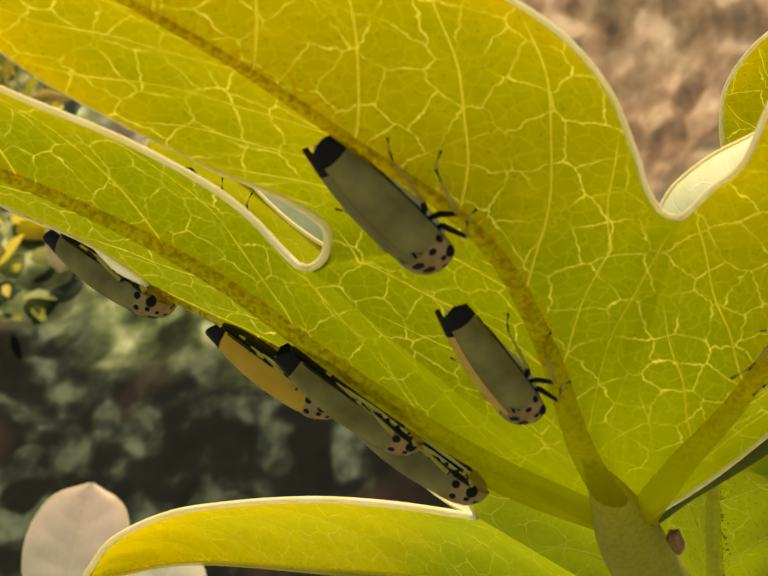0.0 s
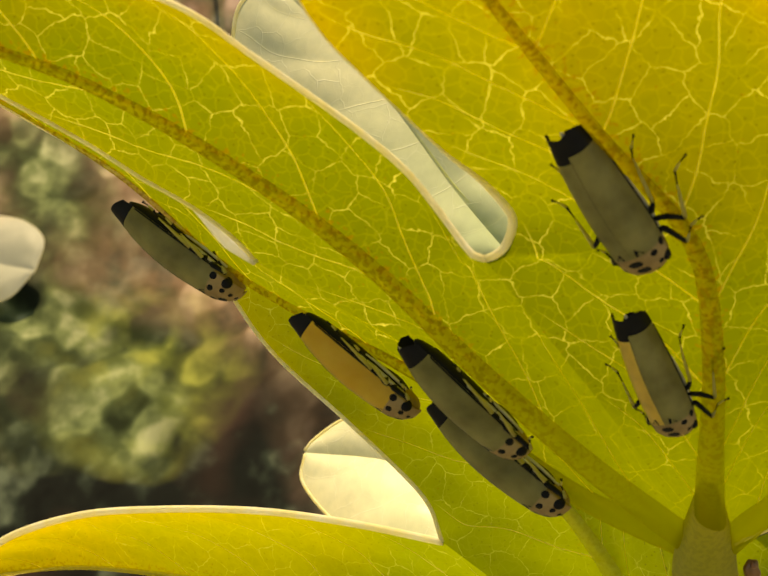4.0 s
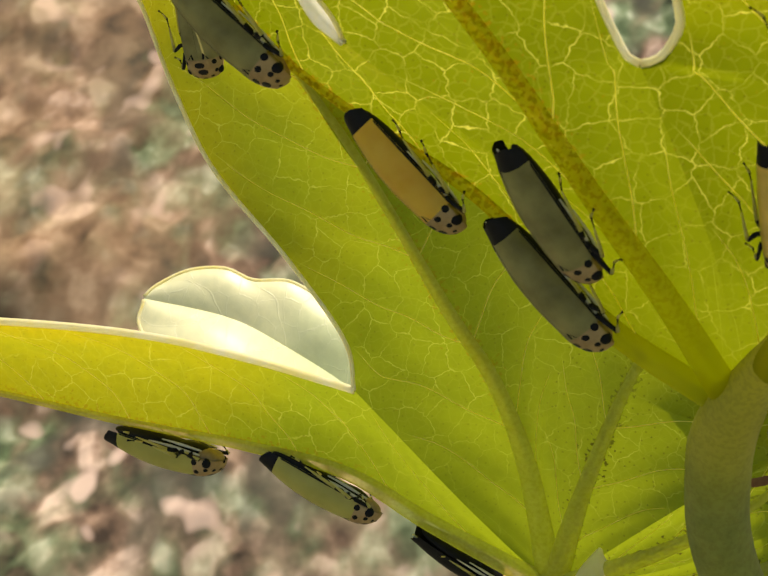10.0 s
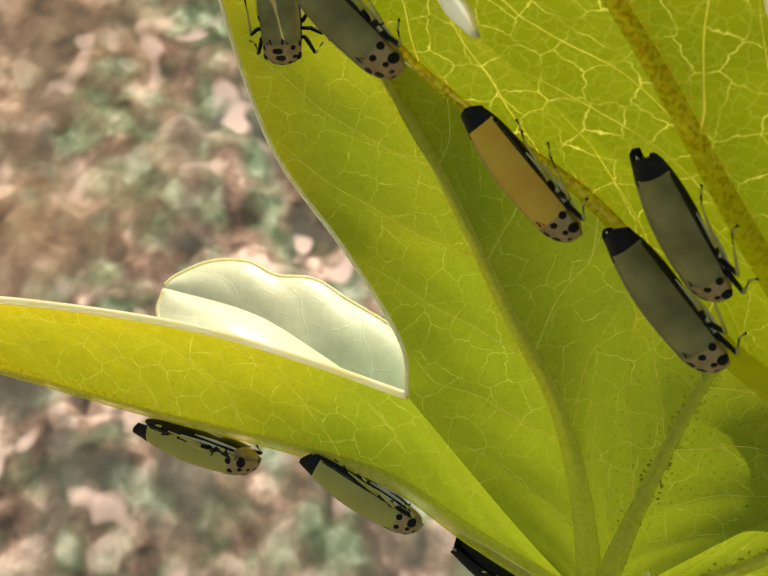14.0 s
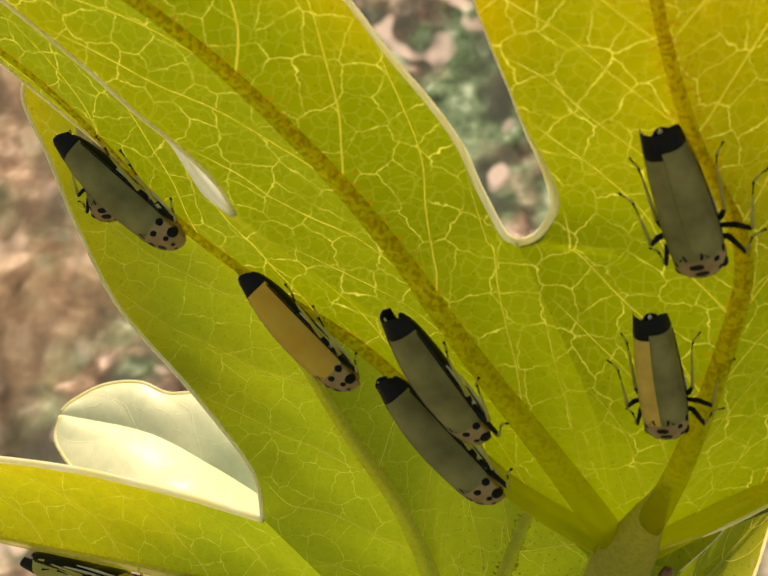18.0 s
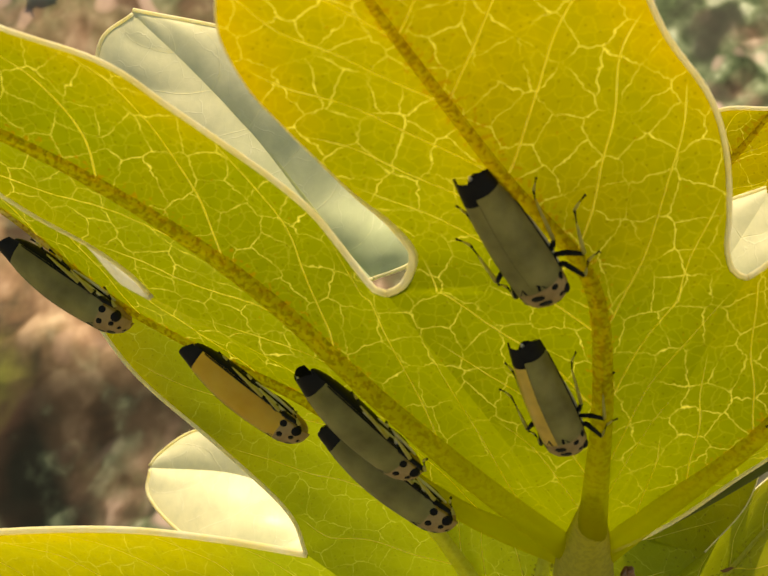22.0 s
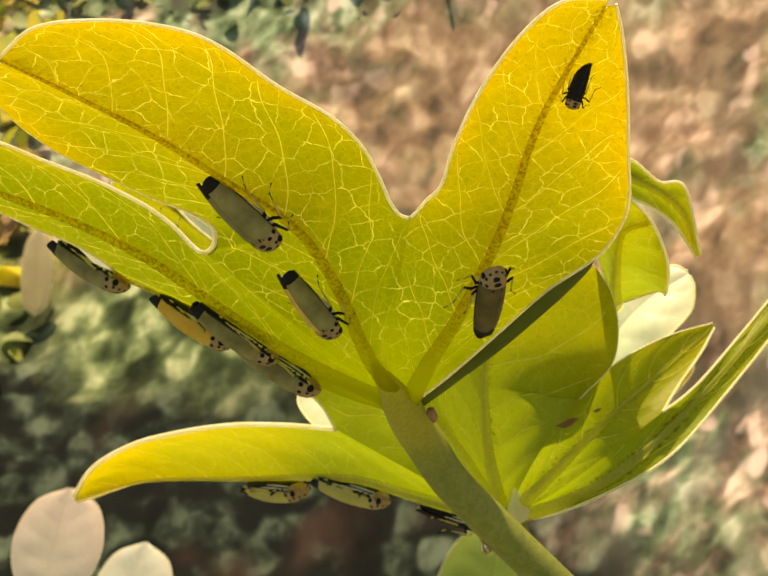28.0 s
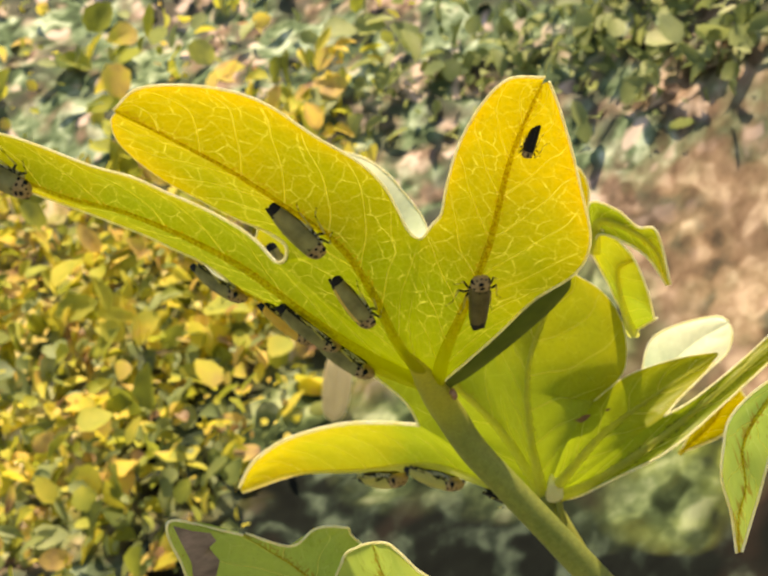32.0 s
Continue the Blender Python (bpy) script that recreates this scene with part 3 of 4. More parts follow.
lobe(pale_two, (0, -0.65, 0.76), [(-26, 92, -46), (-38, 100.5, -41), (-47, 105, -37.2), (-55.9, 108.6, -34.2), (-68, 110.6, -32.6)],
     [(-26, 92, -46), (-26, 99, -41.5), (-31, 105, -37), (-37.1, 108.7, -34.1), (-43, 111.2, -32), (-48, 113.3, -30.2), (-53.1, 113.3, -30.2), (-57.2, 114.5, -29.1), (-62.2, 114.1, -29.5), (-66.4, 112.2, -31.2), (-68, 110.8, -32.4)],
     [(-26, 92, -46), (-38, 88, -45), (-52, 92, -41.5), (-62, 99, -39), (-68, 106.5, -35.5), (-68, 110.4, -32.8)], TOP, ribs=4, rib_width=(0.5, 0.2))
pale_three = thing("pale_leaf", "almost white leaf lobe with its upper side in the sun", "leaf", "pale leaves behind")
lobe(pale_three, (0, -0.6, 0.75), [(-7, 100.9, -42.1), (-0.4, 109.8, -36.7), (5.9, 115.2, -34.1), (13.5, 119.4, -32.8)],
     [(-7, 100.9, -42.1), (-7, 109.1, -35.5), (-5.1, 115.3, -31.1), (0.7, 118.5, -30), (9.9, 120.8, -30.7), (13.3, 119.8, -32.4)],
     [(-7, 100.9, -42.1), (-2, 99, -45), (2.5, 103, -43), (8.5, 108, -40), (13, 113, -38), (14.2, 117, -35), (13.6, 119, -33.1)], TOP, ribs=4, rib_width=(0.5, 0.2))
side_leaf = thing("lobed_leaf", "yellow-green curled leaf hanging behind the big one", "leaf")
UP_C = (0.2, 0.9, 0.3)
lobe(side_leaf, UP_C, [(14, 62, -14), (20, 48, -4), (26, 38, 6), (32, 33, 9), (30, 31, 15)],
     [(14, 62, -14), (18, 49, 2), (22, 38, 12), (26, 33, 17), (29, 31, 16)],
     [(14, 62, -14), (25, 50, -9), (29, 40, -6), (33, 32, 2), (33, 31, 9), (31, 31, 14)], BLADE_BACK, ribs=5)
lobe(side_leaf, UP_C, [(24, 34, 12), (29, 31, 18), (35, 31, 14), (38, 31, 9), (38, 31, 2)],
     [(24, 34, 12), (28, 31, 22), (33, 31, 19.5), (36, 31, 15), (39.5, 31, 13), (38.5, 31, 2)],
     [(24, 34, 12), (28, 31, 15.5), (33, 31, 12), (36, 31, 8), (37.6, 31, 2)], BLADE_BACK, ribs=5)
lobe(side_leaf, UP_C, [(8, 46, 6), (13, 43, 20), (21.5, 41, 30)],
     [(8, 46, 6), (4.5, 44, 15), (6.2, 41.5, 24), (10.5, 40, 29), (16, 40, 31.3), (21.5, 41, 30.4)],
     [(8, 46, 6), (17, 46, 13), (23, 44, 21), (24, 42, 27), (21.5, 41, 29.6)], ribs=4)
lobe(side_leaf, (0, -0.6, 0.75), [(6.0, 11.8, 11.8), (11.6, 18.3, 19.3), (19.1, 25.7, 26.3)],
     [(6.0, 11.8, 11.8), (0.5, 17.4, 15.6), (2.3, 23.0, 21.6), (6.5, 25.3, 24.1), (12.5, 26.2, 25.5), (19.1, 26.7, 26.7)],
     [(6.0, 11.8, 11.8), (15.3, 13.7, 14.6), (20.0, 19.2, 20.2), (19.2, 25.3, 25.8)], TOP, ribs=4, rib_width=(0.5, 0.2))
front_leaf = thing("low_leaf", "green leaf with a torn dry brown patch, upper side up", "leaf")
LOW = blade_material("low_leaf_upper", (0.36, 0.50, 0.09), (0.50, 0.62, 0.12), (0.74, 0.80, 0.30), 0.6, 0.6, through_part=0.45, lying=True)
lobe(front_leaf, (0.2, -0.4, 0.9), [(-14, -30, -40), (-13, -50, -14), (-12, -60, -4), (-12, -66, 2)],
     [(-14, -30, -40), (-5, -40, -18), (-4, -46, -9), (-2, -50, -6), (-6, -53, -4), (-9, -58, -4.5), (-12, -65, 1.8)],
     [(-14, -30, -40), (-26, -60, -14), (-22, -72, 3), (-16.5, -78, 11), (-14, -71, 6), (-12, -66, 2)], LOW, ribs=4, rib_width=(0.6, 0.2))
front_two = thing("low_leaf", "small rounded green leaf at the foot of the stalk", "leaf")
lobe(front_two, (0.2, -0.4, 0.9), [(0, -50, -40), (3, -53, -20), (5, -55, -8)],
     [(0, -50, -40), (13, -53, -22), (11, -55, -14), (8, -55, -9), (5, -55, -8)],
     [(0, -50, -40), (-8, -53, -20), (-2, -55, -10), (2, -55, -8.2), (5, -55, -8)], LOW, ribs=4, rib_width=(0.6, 0.2))
DRY = tissue("dry_leaf_patch", (0.26, 0.20, 0.21), (0.05, 0.035, 0.04), 400, 0.7)
torn = [(-16.7, -77.3, 9.9), (-15.7, -74.0, 7.2), (-14.3, -71.5, 5.4), (-15.2, -69.4, 3.1), (-17.2, -69.4, 2.3), (-18.6, -65.9, -1.7), (-21.9, -63.9, -4.9), (-25.2, -63.4, -6.9), (-26.5, -65.0, -5.8), (-21.9, -69.2, 0.1), (-19.5, -73.0, 4.7)]
centre = sum((Vector(p) for p in torn), Vector()) / len(torn)
part("dry_patch", mesh_of("dry_patch", [mm(Vector(p) + Vector((0.7, -0.9, 0.3))) for p in torn] + [mm(centre + Vector((0.9, -1.2, 0.4)))], [(k, (k + 1) % len(torn), len(torn)) for k in range(len(torn))], [DRY]), front_leaf, "dry grey-brown torn patch")
edge_leaf = thing("curled_leaf", "curled green leaf hanging with a twisted tip", "leaf")
lobe(edge_leaf, (0.2, 0.8, 0.3), [(86, -44, 3), (78, -46, -2), (72, -46, -8), (70, -46, -15), (67, -46, -20), (65, -46, -26)],
     [(86, -44, 3), (78, -46, 1), (71.5, -46, -3), (68.5, -46, -8), (66.5, -46, -13), (66, -46, -19), (64.5, -46, -26)],
     [(86, -44, 3), (80, -43, -4), (75, -43, -11), (71.5, -45, -17), (68.5, -45.5, -21.5), (65.5, -46, -26)], LOW, ribs=4, rib_width=(0.5, 0.15))

# leaves of lower plants, further off
def low_plant_leaf(place, size, up, mat, label, aspect=0.8, across=False):
    """A rounded leaf lying across the view."""
    up = np.array(up, float) / np.linalg.norm(up)
    side = np.cross(up, (0.3, 0.2, 1.0))
    side /= np.linalg.norm(side)
    along = np.cross(side, up)
    if across:
        along, side = side, -along
    c = np.array(place, float)
    spot = lambda a, b: tuple(c + size * (a * along + aspect * b * side))
    ob = thing("ground_plant_leaf", label, "leaf", "leaves of ground plants")
    lobe(ob, up, [spot(-1, 0), spot(-0.3, 0.04), spot(0.4, 0.03), spot(1, 0)],
         [spot(-1, 0), spot(-0.75, 0.75), spot(0, 1.0), spot(0.7, 0.72), spot(1, 0.05)],
         [spot(-1, 0), spot(-0.8, -0.72), spot(-0.1, -1.0), spot(0.65, -0.75), spot(1, -0.05)], mat, ribs=5, rib_width=(size * 0.03, size * 0.01), rim=size * 0.005)
    foot = np.array((c[0], c[1] + 12.0, min(c[2] - 15, -552.0 + 500 * max(0.0, math.hypot(c[0], c[1]) / 1000 - 0.8))))
    v, f = tube([mm(p) for p in smooth_line([tuple(c + np.array((0, 3.0, 0))), tuple((c + foot) / 2 + np.array((0, 8.0, 0))), tuple(foot)], 12)], [size * 0.00004, size * 0.00006], 6)
    part("leaf_stem", mesh_of("leaf_stem", v, f, [STEM]), ob)
    return ob


FRESH = blade_material("ground_leaf_green", (0.16, 0.24, 0.04), (0.24, 0.32, 0.06), (0.3, 0.36, 0.1), 0.6, 0.1, through_part=0.35, specks=0.0)
WARM = blade_material("ground_leaf_yellow", (0.42, 0.42, 0.04), (0.62, 0.52, 0.06), (0.6, 0.55, 0.15), 0.6, 0.3, through_part=0.4)
ASH = blade_material("ground_leaf_pale", (0.44, 0.46, 0.36), (0.58, 0.58, 0.46), (0.5, 0.5, 0.36), 0.6, 0.08, through_part=0.2, specks=0.0)
ROSY = blade_material("ground_leaf_beige", (0.44, 0.40, 0.32), (0.55, 0.45, 0.37), (0.46, 0.42, 0.32), 0.6, 0.08, through_part=0.2, specks=0.1)
STRAW = blade_material("ground_leaf_straw", (0.72, 0.60, 0.36), (0.82, 0.70, 0.46), (0.8, 0.68, 0.4), 0.6, 0.1, through_part=0.6, specks=0.1)
for place, size, up, mat, label, aspect, across in (
        ((-556, 1196, -338), 38, (0.05, -0.55, 0.82), ASH, "broad pale green leaf of a ground plant", 0.95, True),
        ((-578, 1160, -345), 36, (-0.05, -0.6, 0.8), WARM, "yellowing broad leaf of a ground plant", 0.5, True),
        ((-325, 800, -440), 42, (0.1, -0.7, 0.6), FRESH, "rounded green leaf of a ground plant", 0.8, False),
        ((-384, 544, -273), 25, (0.1, -0.6, 0.7), ASH, "pale rounded leaf on a long stalk", 0.8, False),
        ((-377, 496, -219), 24, (0.2, -0.6, 0.7), ROSY, "beige rounded leaf of a ground plant, pinkish at its edge", 0.85, False),
        ((-722, 1172, -292), 34, (0.3, -0.7, 0.5), STRAW, "straw-coloured dry leaf hanging among the undergrowth", 0.35, False)):
    low_plant_leaf(place, size, up, mat, label, aspect, across)
YELLOW = blade_material("far_leaf_yellow", (0.40, 0.34, 0.004), (0.52, 0.38, 0.003), (0.9, 0.8, 0.1), 0.5)
far_leaf = thing("lobed_leaf", "yellow leaf lobe half hidden behind the hanging leaf", "leaf")
lobe(far_leaf, (0.1, 0.9, 0.3), [(-19, 140, -69), (-8, 140, -63), (2, 140, -54)], [(-19, 140, -69), (-12, 140, -62), (-4, 140, -57), (2, 140, -53.6)], [(-19, 140, -69), (-6, 140, -66.5), (2.5, 140, -61), (2.2, 140, -54.4)], YELLOW, ribs=4, rib_width=(0.6, 0.2))

# ---- leafhoppers ----
WING = tissue("wing", (0.46, 0.42, 0.17), (0.16, 0.145, 0.055), 420, 0.36, 0.46, 0.06, shine=0.22)
WING_BROWN = tissue("wing_brown", (0.18, 0.14, 0.05), (0.05, 0.04, 0.015), 420, 0.36, 0.30, 0.06, shine=0.2)
# sun shining through a grey wing, put into its colour as gold
WING_SUN = tissue("wing_painted_sun", (1.0, 0.66, 0.12), (0.50, 0.31, 0.06), 420, 0.34, 0.25, 0.25, shine=0.4)
WING_WARM = tissue("wing_orange", (1.0, 0.70, 0.11), (0.88, 0.50, 0.05), 420, 0.36, 0.48, 0.08, shine=0.3)
WING_YELLOW = tissue("wing_straw", (0.56, 0.52, 0.13), (0.44, 0.40, 0.09), 420, 0.42, 0.3, 0.12, shine=0.3)
BLACK = tissue("black_shell", (0.006, 0.006, 0.007), (0.012, 0.012, 0.013), 900, 0.55, shine=0.12)
SEAM = tissue("brown_seam", (0.20, 0.17, 0.06), (0.12, 0.10, 0.04), 900, 0.5, shine=0.2)
SKIN = tissue("tan_shell", (0.52, 0.37, 0.18), (0.28, 0.18, 0.08), 1000, 0.5, 0.2, 0.0, shine=0.2)
IVORY = tissue("ivory_shell", (0.62, 0.60, 0.46), (0.50, 0.48, 0.36), 1200, 0.4)
PALE_LEG = tissue("leg_shell", (0.72, 0.68, 0.28), (0.60, 0.55, 0.20), 1200, 0.4, 0.65)


def girth(x):
    """Half width and height of the body at x (mm, head towards +x): wings, shield and head run into one outline."""
    a = (4.5 - x) / 11.1
    if a >= 0:
        return 2.10 * (1 - 0.30 * a**2.2) * (0.96 + 0.04 * min(1, a * 5)), 2.1 + 0.32 * math.sin(math.pi * min(a * 1.1, 1)) - 0.80 * a**3
    e = min(1.0, (x - 4.5) / 2.3)
    return 2.016 * (1 - e**2.8) ** (1 / 2.4), 0.15 + 1.95 * (1 - 0.30 * e) * (1 - e**3.4) ** 0.5


def body_point(x, w, out=0.0):
    """A place on the back: w is -1 at one flank, 0 on the ridge, 1 at the other."""
    half, top = girth(x)
    t = w * math.pi / 2
    y = math.copysign(abs(math.sin(t)) ** 0.80, w) * (half + out)
    z = -0.15 + (top + out + 0.15) * abs(math.cos(t)) ** 0.86
    return (x, y, z)


def shell(x0, x1, rows, cols, w0=-1.0, w1=1.0, out=0.0, pull=None):
    verts, faces = [], []
    for k in range(rows):
        for j in range(cols):
            x, w = x0 + (x1 - x0) * k / (rows - 1), w0 + (w1 - w0) * j / (cols - 1)
            p = body_point(x, w, out)
            verts.append(tuple(c * 0.001 for c in (p[0] + (pull(k / (rows - 1), w) if pull else 0.0), p[1], p[2])))
    for k in range(rows - 1):
        for j in range(cols - 1):
            faces.append((k * cols + j, (k + 1) * cols + j, (k + 1) * cols + j + 1, k * cols + j + 1))
    return verts, faces


def tip_of(side):
    """How far the end of a wing is cut back: one ends in a round flap, the other in a point at its flank."""
    if side > 0:
        return lambda k, w: k**2 * 0.5 * (2 * abs(abs(w) - 0.45)) ** 2.0
    return lambda k, w: k**1.5 * 0.45 * (1 - abs(w)) ** 1.1 + k**2 * 1.8 * max(0.0, abs(w) - 0.78)


def ellipsoid(c, r, seg=14, rings=9, shape=None):
    verts, faces = [], []
    for k in range(rings + 1):
        t = math.pi * k / rings
        for j in range(seg):
            w = 2 * math.pi * j / seg
            p = [r[0] * math.cos(t), r[1] * math.sin(t) * math.cos(w), r[2] * math.sin(t) * math.sin(w)]
            if shape:
                p = shape(p)
            verts.append(tuple((c[i] + p[i]) * 0.001 for i in range(3)))
    for k in range(rings):
        for j in range(seg):
            i = (j + 1) % seg
            faces.append((k * seg + j, (k + 1) * seg + j, (k + 1) * seg + i, k * seg + i))
    return verts, faces


def bar(points, radii, mat, name, steps=1):
    line = [tuple(c * 0.001 for c in p) for p in points]
    return mesh_of(name, *tube(smooth_line(line, steps) if steps > 1 else line, [r * 0.001 for r in radii], 6), [mat])


def leg_mesh(points, widths, dark):
    """A jointed leg whose black bands alternate with pale shell."""
    verts, faces, marks = [], [], []
    for k, (a, b) in enumerate(zip(points[:-1], points[1:])):
        line = [np.array(a) + (np.array(b) - np.array(a)) * t for t in (0, 0.33, 0.66, 1)]
        v, f = tube([p * 0.001 for p in line], [w * 0.001 for w in (widths[k], widths[k] * 0.9, widths[k + 1])], 6)
        start = len(verts)
        verts += v
        faces += [tuple(i + start for i in q) for q in f]
        marks += [1 if dark[k] else 0] * len(f)
    me = mesh_of("leg", verts, faces, [PALE_LEG, BLACK])
    me.polygons.foreach_set("material_index", marks)
    return me


def spot_mesh(x, w, r, long=1.0):
    """A black spot lying on the shell."""
    verts, faces = [], []
    half = girth(x)[0] * math.pi / 2 * 0.8
    for k in range(4):
        for j in range(12):
            t = 2 * math.pi * j / 12
            q = r * k / 3
            verts.append(tuple(c * 0.001 for c in body_point(min(6.78, x + q * long * math.cos(t)), max(-0.999, min(0.999, w + q / half * math.sin(t))), 0.05 - 0.03 * k / 3)))
    for k in range(3):
        for j in range(12):
            i = (j + 1) % 12
            faces.append((k * 12 + j, (k + 1) * 12 + j, (k + 1) * 12 + i, k * 12 + i) if k else (j, 12 + j, 12 + i))
    return mesh_of("spot", verts, faces, [BLACK])


HEAD = mesh_of("head", *shell(5.50, 6.795, 14, 19, -1.25, 1.25), [SKIN])
NECK = mesh_of("pronotum", *shell(4.35, 5.52, 8, 19, -1.15, 1.15, 0.02), [SKIN])
FACE = mesh_of("face", *ellipsoid((5.1, 0, 0.0), (1.5, 1.75, 0.85), 16, 10), [SKIN])
BELLY = mesh_of("abdomen", *ellipsoid((-1.0, 0, -0.25), (5.0, 1.80, 0.80), 14, 12), [BLACK])
CHEST = mesh_of("thorax", *ellipsoid((3.3, 0, -0.3), (2.0, 1.80, 0.85), 14, 10), [BLACK])
STRIPE = {s: [bar([(4.9, s * 1.78, -0.28), (3.2, s * 1.98, -0.38), (1.4, s * 2.0, -0.44), (-1.0, s * 1.88, -0.40)], [0.12, 0.17, 0.06], IVORY, "flank_stripe", 12),
              bar([(4.9, s * 1.55, -0.70), (3.3, s * 1.80, -0.82), (1.8, s * 1.80, -0.86), (0.4, s * 1.72, -0.84)], [0.10, 0.15, 0.06], IVORY, "flank_stripe", 12)] for s in (1, -1)}
RIDGE = mesh_of("wing_seam", *tube([(x * 0.001, 0.00003, (girth(x)[1] + 0.005) * 0.001) for x in np.linspace(4.1, -4.4, 16)], [0.00001, 0.00002, 0.00003], 6), [SEAM])
COSTA = {s: bar([tuple(body_point(x, s * 0.985, 0.01)) for x in np.linspace(4.3, -4.6, 14)], [0.05, 0.09, 0.06], BLACK, "wing_edge") for s in (1, -1)}
WINGS = {}
for tint, mat in (("dark", BLACK), ("grey", WING), ("brown", WING_BROWN), ("orange", WING_WARM), ("straw", WING_YELLOW), ("golden", WING_SUN)):
    for s in (1, -1):
        WINGS[tint, s] = mesh_of("forewing", *shell(4.42, -4.6 - 0.25 * s, 18, 11, *((0.0, 1.0) if s > 0 else (-1.0, 0.0))), [mat])
TIPS = {s: mesh_of("wing_tip", *shell(-4.6 - 0.25 * s, -6.6, 10, 11, *((0.0, 1.0) if s > 0 else (-1.0, 0.0)), 0.0, tip_of(s)), [BLACK]) for s in (1, -1)}
FLECK = mesh_of("wing_membrane", *ellipsoid((-6.2, 0.2, 1.0), (0.4, 0.2, 0.10), 8, 6), [IVORY])
SPOTS = [spot_mesh(*q) for q in ((4.98, 0.0, 0.33), (4.72, 0.50, 0.27), (4.72, -0.50, 0.27), (4.50, 0.84, 0.22, 1.5), (4.50, -0.84, 0.22, 1.5))]
SPOTS += [spot_mesh(*q) for q in ((5.78, 0.06, 0.34), (5.72, 0.56, 0.22), (5.72, -0.52, 0.22), (6.36, 0.40, 0.19, 0.7), (6.36, -0.36, 0.19, 0.7), (6.60, 0.02, 0.15, 0.6))]
EYES = [mesh_of("eye", *ellipsoid((5.72, s * 1.68, 0.35), (0.50, 0.34, 0.52), 12, 8), [BLACK]) for s in (1, -1)]
SHIELD = {s: mesh_of("scutellum", [tuple(c * 0.001 for c in body_point(x, s * w, 0.025)) for x, w in ((4.3, 0.10), (4.3, 0.34), (3.6, 0.14))], [(0, 1, 2)], [BLACK], False) for s in (1, -1)}


def legs(s):
    """Three legs of one side: joints in mm; the leaf lies at z = -1. Thighs, knees and feet are black, shins pale."""
    reach = 1.0 if s > 0 else 0.6
    out = lambda y: s * (1.9 + (y - 1.9) * reach)
    ahead = 0.7
    fore = [(3.4, s * 1.5, -0.4), (3.3, out(2.4), -0.15), (5.0, out(3.3), -0.2), (4.5, out(3.7), -0.5), (4.1, out(4.0), -0.7), (3.9, out(4.6), -0.9), (3.8, out(5.1), -0.95)]
    middle = [(2.4, s * 1.6, -0.4), (2.4, out(3.1), -0.1), (3.0, out(4.3), -0.1), (0.5, out(4.9), -0.6), (-0.5, out(5.2), -0.8), (-1.0, out(5.9), -0.9), (-1.4, out(6.6), -0.9)]
    hind = [(1.9, s * 1.7, -0.3), (1.6, out(2.3), -0.2), (1.0, out(2.7), -0.2), (-2.6, out(3.0), -0.6), (-3.3, out(3.2), -0.85), (-3.8, out(3.6), -0.9), (-4.2, out(3.9), -0.9)]
    w = (0.22, 0.24, 0.17, 0.06, 0.12, 0.06, 0.12)
    return [leg_mesh([(x + ahead, y, z) for x, y, z in line], w, dark) for line, dark in ((fore, (1, 1, 0, 1, 0, 1)), (middle, (1, 1, 0, 1, 0, 1)), (hind, (1, 1, 0, 1, 0, 1)))]


LEGS = {s: legs(s) for s in (1, -1)}


def leafhopper(tail, head, back, tint, label, sink=0.0):
    """A leafhopper from wing tip to brow, its back turned the way given."""
    t, h = mm(tail), mm(head)
    x = (h - t).normalized()
    z = Vector(back)
    z = (z - x * z.dot(x)).normalized()
    y = z.cross(x)
    size = (h - t).length / 0.0135
    m = Matrix((x, y, z)).transposed().to_4x4()
    m.translation = (h + t) / 2 - z * 0.001 * sink
    ob = thing("leafhopper", label, "insect", "leafhoppers on the leaves", m @ Matrix.Scale(size, 4))
    part("abdomen", BELLY, ob, "black belly")
    part("thorax", CHEST, ob, "black chest")
    part("pronotum", NECK, ob, "tan shield behind the head")
    brow = part("head", HEAD, ob, "tan head with black spots")
    part("face", FACE, brow)
    part("wing_seam", RIDGE, ob, "dark seam between the wings")
    part("wing_membrane", FLECK, ob, "whitish membrane at the wing's end")
    for k, me in enumerate(SPOTS):
        part("spot", me, brow if k > 4 else ob)
    for me in EYES:
        part("eye", me, brow)
    for s in (1, -1):
        # only one of the two wings carries the painted sun
        wing = part("forewing", WINGS["grey" if tint == "golden" and s > 0 else tint, s], ob)
        part("wing_tip", TIPS[s], wing, "black wing tip")
        part("wing_edge", COSTA[s], wing, "black wing edge")
        part("scutellum", SHIELD[s], ob, "black mark behind the shield")
        for me in STRIPE[s]:
            part("flank_stripe", me, ob, "ivory stripe")
        for me in LEGS[s]:
            part("leg", me, ob, "leg banded black")
    return ob


